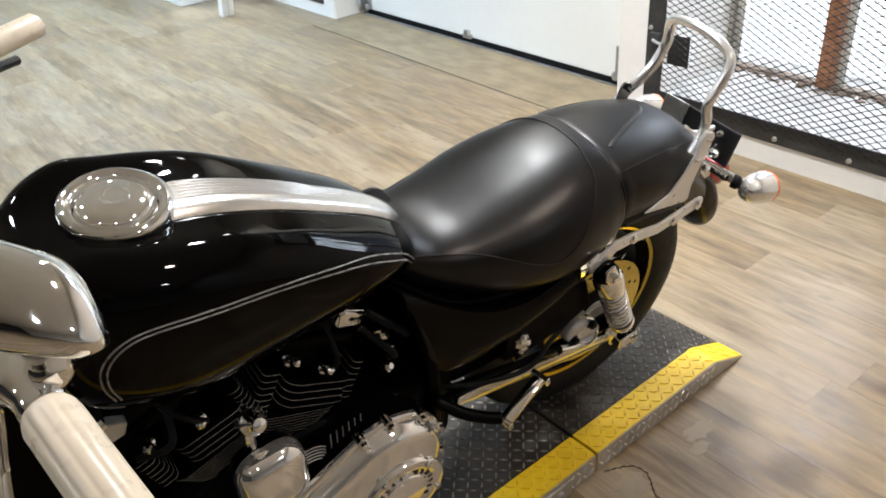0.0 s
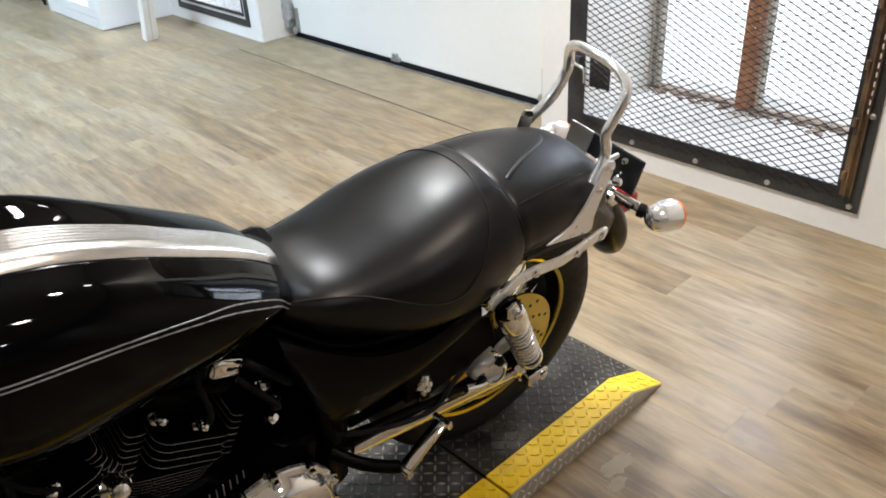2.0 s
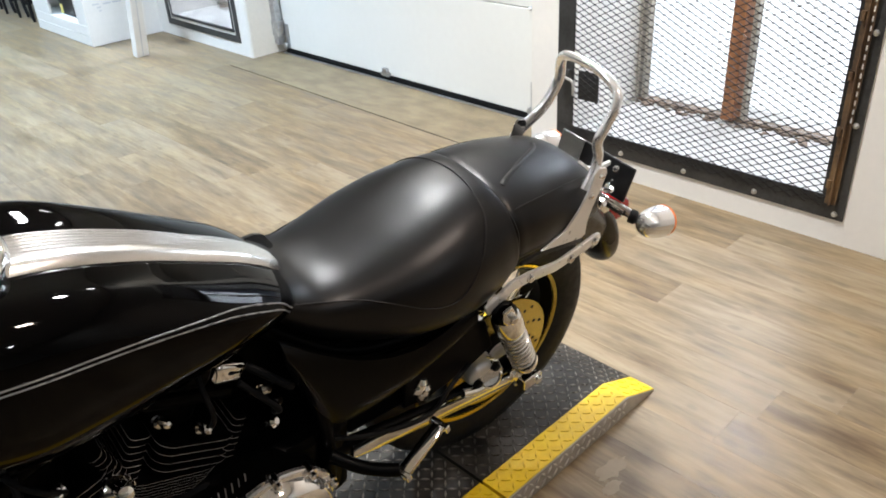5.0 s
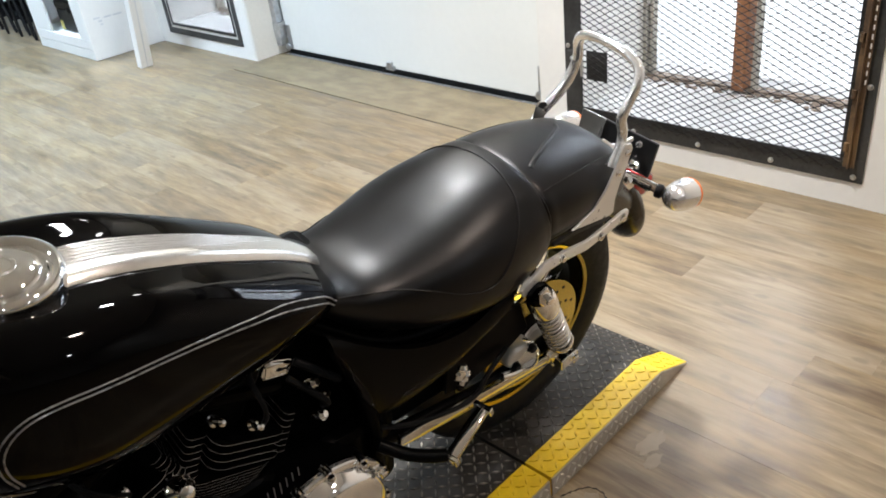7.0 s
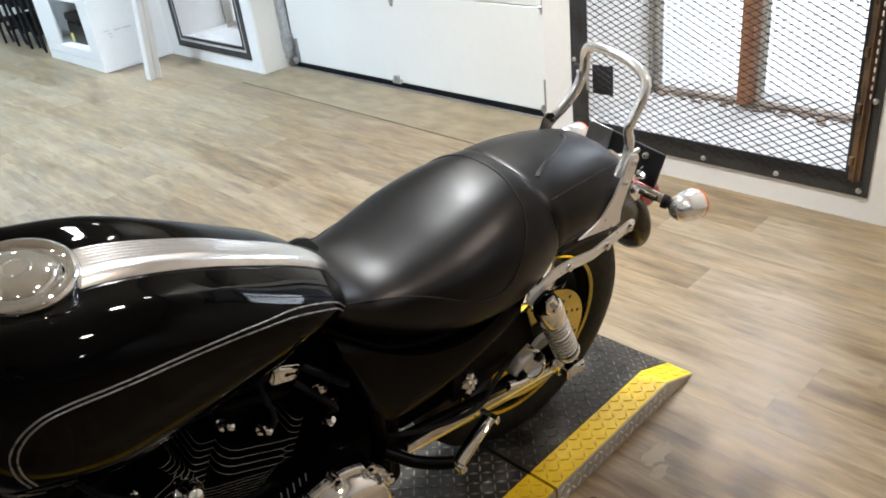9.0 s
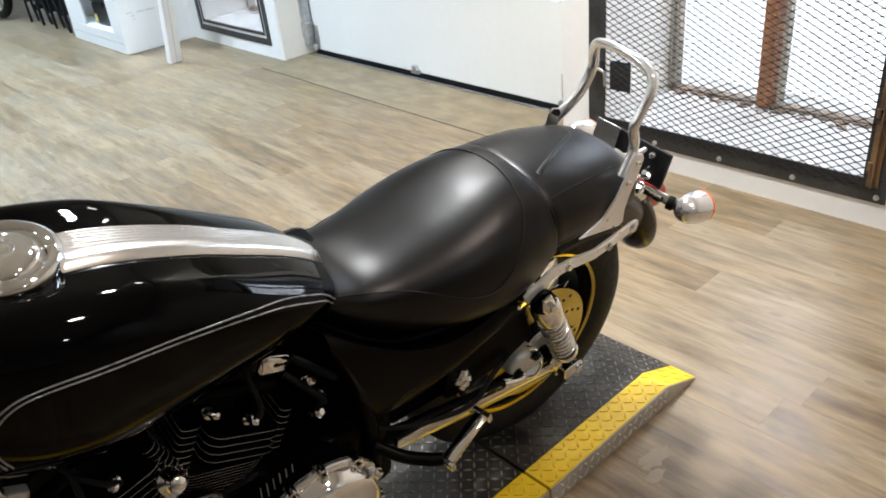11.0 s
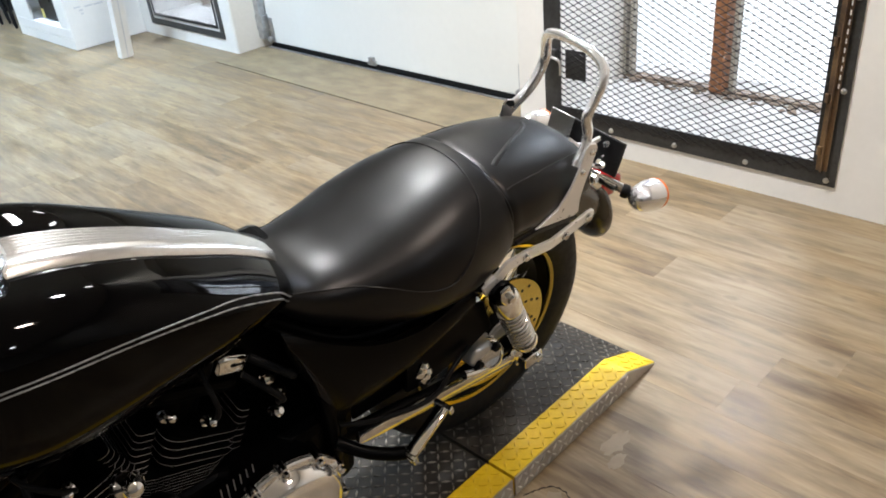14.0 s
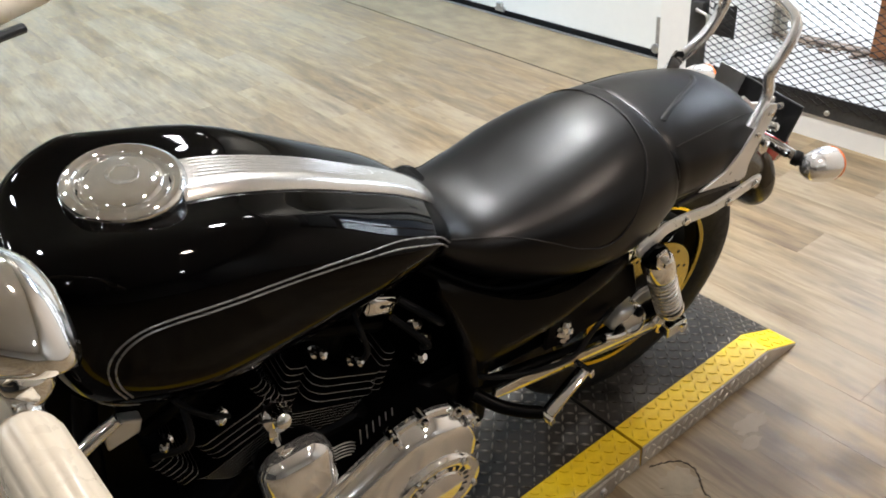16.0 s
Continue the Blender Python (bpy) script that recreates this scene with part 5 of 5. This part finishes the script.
# throttle body, hoses and small bright fittings under the tank's rear
part("manifold", tube([(0.315, -0.03, 0.560), (0.315, 0.10, 0.570)], 0.036, 20), M_ENGINE, bike)
for a, c, r in (((0.52, -0.085, 0.610), (0.57, -0.10, 0.52), 0.006), ((0.54, -0.075, 0.63), (0.60, -0.10, 0.57), 0.0075), ((0.18, -0.09, 0.64), (0.12, -0.10, 0.56), 0.006)):
    mid = (Vector(a) + Vector(c)) / 2 + Vector((0.02, -0.03, -0.01))
    part("hose", tube(smooth_path([a, mid, c], 6), r, 10), M_RUBBER, bike)
for x, y, z in ((0.555, -0.098, 0.585), (0.572, -0.100, 0.545), (0.560, -0.105, 0.505)):
    part("hose_clip", lathe([(0.009, -0.012), (0.011, -0.006), (0.011, 0.008), (0.006, 0.014)], axis_at((x, y, z), (0.4, -0.7, 0.5)), 14), M_CHROME, bike)

clamp = part("downtube_clamp", tube([(0.025, -0.085, 0.610), (0.062, -0.085, 0.634), (0.098, -0.085, 0.652)], [0.010, 0.011, 0.009], 14), M_COVER, bike, "chrome clamp arm before the front cylinder", smooth=True)
part("clamp_foot", prism([(0.070, 0.600), (0.118, 0.612), (0.126, 0.636), (0.098, 0.650), (0.074, 0.634)], "y", -0.090, -0.070, 0.004), M_ALLOY, clamp)
# front end: fork, bars turned to the left, wheel
HEAD = Vector((-0.02, 0, 0.84))
for s in (-1, 1):
    part("fork_leg", tube([(0.01, s * 0.11, 0.90), (-0.21, s * 0.11, 0.46)], 0.0205, 18), M_CHROME, bike, smooth=True)
    part("fork_slider", tube([(-0.19, s * 0.11, 0.50), (-0.375, s * 0.11, 0.31)], 0.030, 18), M_ALLOY, bike, smooth=True)
part("fork_clamp", box(-0.05, 0.05, -0.14, 0.14, 0.86, 0.90, 0.012), M_ENGINE, bike)
wheel(Vector((-0.49, 0, 0.320)), 0.320, 0.100, 0.245, bike, -1)
GA, GB = Vector((0.002, 0.498, 1.079)), Vector((0.012, 0.376, 1.053))
gd = (GB - GA).normalized()
bar_l = [WORLD(GB), WORLD(GA - gd * 0.03), WORLD(GA - gd * 0.16), Vector((-0.02, -0.14, 1.04)), Vector((-0.02, -0.08, 0.95)), Vector((0.0, 0.0, 0.935))]
bar_r = [Vector((0.02, 0.10, 0.96)), Vector((0.06, 0.20, 1.03)), Vector((0.130, 0.30, 1.055)), Vector((0.215, 0.36, 1.050))]
part("handlebar", tube(smooth_path(bar_l + bar_r, 6), 0.0127, 16), M_CHROME, bike, "bent chrome handlebar", smooth=True)
m = axis_at(WORLD(GA), INV.to_3x3() @ gd)
Lg = (GB - GA).length
flutes = [(q, 0.0006 if 0.006 <= h <= Lg - 0.001 else 0.0, h) for q, h in ((0.0135, 0.0), (0.0185, 0.001), (0.0200, 0.005), (0.0208, 0.010), (0.0208, Lg - 0.004), (0.0200, Lg), (0.0208, Lg + 0.004), (0.0200, Lg + 0.014), (0.012, Lg + 0.018))]
grip = part("grip", loft([[m @ Vector(((q + f * (abs(math.cos(6 * a)) - 0.5) * 2) * math.cos(a), (q + f * (abs(math.cos(6 * a)) - 0.5) * 2) * math.sin(a), h)) for a in (2 * math.pi * i / 96 for i in range(96))] for q, f, h in flutes]), M_GRIP, bike, "pale fluted rubber handlebar grip", smooth=True)
sw = part("lever_clamp", lathe([(0.016, -0.052), (0.021, -0.048), (0.022, -0.034), (0.019, -0.028), (0.017, -0.016), (0.018, -0.006), (0.0165, -0.002)], m, 28), M_CHROME, bike, "chrome lever clamp", smooth=True)

# mirror on the left bar
mu, mv = Vector((0.72, -0.61, -0.33)).normalized(), Vector((0.024, 0.021, 0.051)).normalized()
mw = mu.cross(mv).normalized()
mw = mw if mw.y < 0 else -mw
mv = mw.cross(mu)
mm = Matrix.Translation(WORLD((0.002, 0.444, 1.199))) @ INV.to_3x3().to_4x4() @ Matrix((mu, mv, mw)).transposed().to_4x4()
prof = [(0.96, -0.012), (1.0, -0.008), (1.0, 0.004), (0.95, 0.011), (0.80, 0.018), (0.5, 0.024), (0.2, 0.026)]
rim = [(-0.013, 0.0368), (0.007, 0.0352), (0.0234, 0.0315), (0.0391, 0.0202), (0.0506, 0.0058), (0.0574, -0.0063), (0.0568, -0.0133), (0.0484, -0.0192),
       (0.0361, -0.0222), (0.0175, -0.0245), (-0.004, -0.026), (-0.025, -0.025), (-0.043, -0.018), (-0.052, -0.003), (-0.049, 0.015), (-0.034, 0.031)]
shape = [(q.x, q.y) for q in smooth_path([(x, y, 0) for x, y in rim + rim[:1]], 4)[:-1]]
mirror = part("mirror", loft([[mm @ Vector((x * k, y * k, h)) for x, y in shape] for k, h in prof]), M_CHROME, bike, "oval chrome handlebar mirror", smooth=True)
part("mirror_stem", tube(smooth_path([WORLD(GA - gd * 0.035), WORLD(GA - gd * 0.030 + Vector((0.012, -0.020, 0.030))), WORLD((0.006, 0.440, 1.165))], 5), 0.008, 12), M_CHROME, mirror, smooth=True)
part("stem_nut", lathe([(0.013, -0.012), (0.016, -0.008), (0.016, 0.010), (0.011, 0.016)], axis_at(WORLD(GA - gd * 0.032 + Vector((0.016, -0.012, 0.012))), INV.to_3x3() @ Vector((0.3, -0.5, 0.8))), 20), M_CHROME, mirror, smooth=True)
# clutch lever
part("lever", tube(smooth_path([WORLD(GA - gd * 0.03 + Vector((-0.03, 0.02, -0.02))), WORLD(GA + gd * 0.03 + Vector((-0.055, 0.0, -0.04))), WORLD(GB + Vector((-0.06, 0.0, -0.04)))], 6), 0.007, 10, flat=1.6), M_CHROME, bike, "polished clutch lever", smooth=True)
# right grip and its mirror stem
ra, rb2 = Vector((0.130, 0.30, 1.055)), Vector((0.215, 0.36, 1.050))
rg = part("grip", lathe([(0.0135, 0), (0.018, 0.002), (0.019, 0.006), (0.019, 0.112), (0.012, 0.120)], axis_at(ra, rb2 - ra), 28), M_GRIP, bike, "chrome and pale rubber handlebar grip", smooth=True)
part("switch_housing", tube([ra - (rb2 - ra) * 0.35, ra - (rb2 - ra) * 0.02], 0.022, 16), M_BLACKPL, bike, "black switch housing")
part("lever", tube(smooth_path([(0.085, 0.27, 1.03), (0.12, 0.335, 1.005), (0.185, 0.40, 0.985)], 5), 0.008, 10), M_BLACKPL, bike)


# ---- things along the far wall ----
def wall_cabinet():
    """A white boxed-in cupboard with an open niche."""
    root = empty("wall_cabinet", pose(2.25, 5.985, 0), "white built-in wall cabinet with an open niche", "cabinet")
    d, w, h = XN - 2.25 - 0.003, 1.06, 2.3
    part("side_panel", box(0, d, 0, 0.018, 0.003, h, 0.002), M_WALL, root)
    part("side_panel", box(0, d, w - 0.018, w, 0.003, h, 0.002), M_WALL, root)
    part("plinth", box(0, 0.018, 0.019, w - 0.019, 0.003, 0.076, 0.002), M_WALL, root)
    part("lower_rail", box(-0.001, 0.018, 0.019, w - 0.019, 0.080, 0.150, 0.002), M_WALL, root)
    part("stile", box(0, 0.018, 0.019, 0.175, 0.151, h, 0.002), M_WALL, root)
    part("stile", box(0, 0.018, w - 0.34, w - 0.019, 0.151, h, 0.002), M_WALL, root)
    part("shelf", box(0.019, d, 0.019, w - 0.019, 0.135, 0.150, 0.002), M_WALL, root)
    part("shelf", box(0.001, d, 0.176, w - 0.341, 0.505, 0.525, 0.002), M_WALL, root)
    part("shelf", box(0.001, d, 0.176, w - 0.341, 0.93, 0.95, 0.002), M_WALL, root)
    part("back_panel", box(d - 0.012, d - 0.001, 0.019, w - 0.019, 0.151, h, 0.002), M_WALL, root)
    for i, (x, z, l) in enumerate(((0.07, 0.29, 0.05), (0.10, 0.265, 0.03), (0.15, 0.285, 0.06), (0.22, 0.285, 0.07), (0.11, 0.24, 0.02))):
        part("scuff", box(x, x + l, -0.0009, -0.0002, z, z + 0.012), M_MARK, root, "faint grey scuff")
    return root


wall_cabinet()
tb = empty("tool_box", pose(2.42, 6.46, 0.152), "black plastic tool box on the niche shelf", "tool box")
part("body", box(-0.10, 0.09, -0.19, 0.20, 0, 0.17, 0.012), M_BLACKPL, tb)
part("lid", box(-0.104, 0.094, -0.195, 0.205, 0.172, 0.235, 0.014), M_BLACKPL, tb)
part("handle", tube(smooth_path([(-0.0, -0.09, 0.235), (0.0, -0.07, 0.265), (0.0, 0.05, 0.265), (0.0, 0.07, 0.235)], 5), 0.010, 10), M_BLACKPL, tb)
part("latch", box(-0.112, -0.1045, -0.06, -0.02, 0.15, 0.19, 0.003), M_BLACKPL, tb)
part("label_patch", box(-0.1025, -0.1005, 0.13, 0.18, 0.01, 0.08), M_YBOX, tb, "yellow label patch")

jug = empty("plastic_jug", pose(2.40, 6.50, 0.527), "purple plastic jug on the upper shelf of the cabinet", "jug")
part("body", loft([[(k * x, k * y, z) for x, y in ((0.07, 0.05), (-0.07, 0.05), (-0.07, -0.05), (0.07, -0.05))] for k, z in ((0.95, 0), (1, 0.02), (1, 0.17), (0.45, 0.23), (0.3, 0.235))]), M_PURPLE, jug)
part("cap", lathe([(0.022, 0.236), (0.022, 0.262), (0.018, 0.266)], None, 16), M_BLACKPL, jug, "black screw cap")
kit = empty("black_case", pose(2.42, 6.31, 0.527), "small black plastic case beside the jug", "case")
part("body", box(-0.08, 0.08, -0.09, 0.08, 0, 0.20, 0.01), M_BLACKPL, kit)
part("handle", tube(smooth_path([(0, -0.05, 0.2), (0, -0.04, 0.225), (0, 0.03, 0.225), (0, 0.04, 0.2)], 4), 0.008, 8), M_BLACKPL, kit)

# white post with a slight lean
pb, ptop = Vector((2.370, 5.455, 0.0)), Vector((2.375, 5.06, 1.75))
pm6 = axis_at(pb, ptop - pb)
b = prism(rounded(0.045, 0.032, 0.006, 3), "z", 0.002, (ptop - pb).length)
bmesh.ops.transform(b, matrix=pm6, verts=b.verts)
post = empty("leaning_post", pose(0, 0, 0), "white painted board leaning beside the cabinet", "post")
part("board", b, M_WALL, post)
b = box(-0.004, 0.004, -0.0335, -0.0325, 0.01, (ptop - pb).length - 0.01)
bmesh.ops.transform(b, matrix=pm6, verts=b.verts)
part("groove", b, M_MARK, post)


# stack of folded black chairs against the cabinet's far side
def folded_chair(m):
    root = empty("folding_chair", m, "folded black steel chair leaning upright in a row", "chair", "folded chairs")
    for x in (-0.20, 0.20):
        part("leg", tube(smooth_path([(x, 0.06, 0.011), (x, 0.02, 0.45), (x, 0.0, 0.86)], 5), 0.011, 10), M_BLACKPL, root)
        part("leg", tube(smooth_path([(x * 0.86, -0.06, 0.011), (x * 0.86, -0.01, 0.30), (x * 0.86, 0.03, 0.62)], 5), 0.011, 10), M_BLACKPL, root)
    part("seat", box(-0.17, 0.17, -0.014, 0.012, 0.34, 0.70, 0.010), M_BLACKPL, root)
    part("backrest", box(-0.19, 0.19, -0.012, 0.010, 0.74, 0.88, 0.010), M_BLACKPL, root)
    part("stretcher", tube([(-0.20, 0.04, 0.20), (0.20, 0.04, 0.20)], 0.009, 8), M_BLACKPL, root)
    part("stretcher", tube([(-0.172, -0.045, 0.12), (0.172, -0.045, 0.12)], 0.009, 8), M_BLACKPL, root)
    return root


ch = folded_chair(pose(2.50, 7.24, 0.0, -6, 0, 4))
for k in range(1, 12):
    copy_thing(ch, pose(2.50 + 0.03 * (k % 3) - 0.004 * k, 7.24 + 0.10 * k, 0.0, -6 - k % 3, 0, 4 - 3 * (k % 2)))

# front end of a dirt bike parked beyond the chairs
db = empty("dirt_bike", pose(2.16, 8.72, 0.012), "green dirt bike parked along the wall, its front wheel showing", "motorcycle")
m = axis_at((0, 0, 0.32), (1, 0.12, 0))
fw = part("front_wheel", lathe([(0.03, -0.05), (0.03, 0.05)], m, 18), M_ALLOY, db)
part("tyre", lathe([(0.255, -0.03), (0.275, -0.04), (0.30, -0.036), (0.318, -0.018), (0.320, 0), (0.318, 0.018), (0.30, 0.036), (0.275, 0.04), (0.255, 0.03)], m, 56, ring=True), M_TYRE, fw, smooth=True)
part("rim", lathe([(0.258, -0.02), (0.245, -0.024), (0.240, 0), (0.245, 0.024), (0.258, 0.02)], m, 48, ring=True), M_ALLOY, fw, smooth=True)
for i in range(18):
    a = 2 * math.pi * i / 18
    part("spoke", tube([m @ Vector((0.028 * math.cos(a + 0.5), 0.028 * math.sin(a + 0.5), 0.03 * (-1) ** i)), m @ Vector((0.244 * math.cos(a), 0.244 * math.sin(a), 0))], 0.003, 5), M_ALLOY, fw)
for s in (-1, 1):
    part("fork_leg", tube([(s * 0.075, 0.0, 0.32), (s * 0.075, 0.28, 0.98)], 0.022, 12), M_ORANGE if s < 0 else M_ALLOY, db, smooth=True)
rings = []
for i in range(15):
    a = radians(150 - 100 * i / 14)
    c = Vector((0, 0.42 * math.cos(a), 0.32 + 0.42 * math.sin(a)))
    rings.append([c + Vector((0.065 * u, 0, -0.03 * u * u)) for u in (-1, -0.5, 0, 0.5, 1)] + [c + Vector((0.063 * u, 0, -0.03 * u * u - 0.005)) for u in (1, 0.5, 0, -0.5, -1)])
part("front_fender", loft(rings), M_GREEN, db, "green plastic front fender", smooth=True)
part("engine", box(-0.14, 0.14, 0.62, 0.95, 0.25, 0.60, 0.03), M_ALLOY, db)
part("frame_cradle", tube(smooth_path([(0, 0.30, 0.95), (0, 0.45, 0.60), (0, 0.55, 0.26), (0, 0.90, 0.22), (0, 1.2, 0.30)], 6), 0.022, 12), M_ORANGE, db, "orange frame tube", smooth=True)
part("tank_shroud", prism([(0.32, 0.98), (0.75, 1.0), (0.95, 0.86), (0.72, 0.62), (0.48, 0.66)], "x", -0.13, 0.13, 0.03), M_GREEN, db)
part("rear_tyre", lathe([(0.21, -0.04), (0.24, -0.052), (0.29, -0.04), (0.305, 0), (0.29, 0.04), (0.24, 0.052), (0.21, 0.04)], axis_at((0, 1.42, 0.305), (1, 0, 0)), 48, ring=True), M_TYRE, db, smooth=True)
part("swing_arm", tube([(0.09, 0.90, 0.33), (0.09, 1.42, 0.305)], 0.02, 10), M_ALLOY, db)
wb = empty("wheel_block", pose(2.16, 8.80, 0.0, 0, 0, 12), "pale yellow wooden block on the floor beside the wheel", "block")
part("block", box(-0.32, -0.14, -0.10, 0.12, 0.001, 0.030, 0.004), M_YBOX, wb)

# worn patch and a crack in the floor beside the lift
crack = empty("floor_crack", pose(0, 0, 0), "dark curling crack with a worn pale patch in the floor", "floor crack", kind="structure")
line = smooth_path([(1.030, 0.805, 0), (1.060, 0.795, 0), (1.092, 0.772, 0), (1.100, 0.740, 0), (1.085, 0.712, 0), (1.066, 0.690, 0), (1.058, 0.655, 0)], 8)
random.seed(9)
part("crack_line", tube([p + Vector((random.gauss(0, 0.0012), random.gauss(0, 0.0012), 0.0004)) for p in line], [0.0006 + 0.0016 * abs(math.sin(i * 0.7)) for i in range(len(line))], 6), M_CRACK, crack)
for cx, cy, rx, ry, sd in ((1.045, 0.735, 0.045, 0.04, 1), (1.30, 0.735, 0.05, 0.022, 2), (1.255, 0.70, 0.03, 0.015, 3)):
    random.seed(sd)
    ol = [(cx + rx * (1 + 0.25 * random.uniform(-1, 1)) * math.cos(2 * math.pi * i / 22), cy + ry * (1 + 0.25 * random.uniform(-1, 1)) * math.sin(2 * math.pi * i / 22)) for i in range(22)]
    part("worn_patch", prism(ol, "z", -0.001, 0.0007), M_WORN, crack)


# ---- floor planks, last ----
PW, PL = 0.152, 1.22
plank = bmesh.new()
g, c, t = 0.0001, 0.00022, 0.006
ring = lambda i, z: [(-PW / 2 + i, -PL / 2 + i, z), (PW / 2 - i, -PL / 2 + i, z), (PW / 2 - i, PL / 2 - i, z), (-PW / 2 + i, PL / 2 - i, z)]
loft([ring(g, -t), ring(g, -c), ring(g + c, 0.0)], bm=plank)
pm = bpy.data.meshes.new("plank")
bmesh.ops.recalc_face_normals(plank, faces=plank.faces)
plank.to_mesh(pm)
plank.free()
pm.materials.append(M_PLANK)
random.seed(4)
rest = []
near = 0
nx = int((XO - WEST) / PW) + 1
for ix in range(nx):
    x = XN - 0.05 - (ix + 0.5) * PW + PW
    shift = random.uniform(0, PL)
    y = SOUTH - shift + PL / 2
    while y < NORTH + PL / 2:
        if 0.2 < x and -0.9 < y < 9.6 and near < 300:
            ob = new("plank", pm)
            ob.parent = floor
            ob.location = (x, y, 0.0)
            near += 1
        else:
            rest.append((x, y))
        y += PL
bm = bmesh.new()
for x, y in rest:
    loft([[(x + a, y + b, z) for a, b, z in ring(g, -t)], [(x + a, y + b, z) for a, b, z in ring(g + c, 0.0)]], bm=bm)
tagged(part("outer_planks", bm, M_PLANK, floor), kind="stuff")
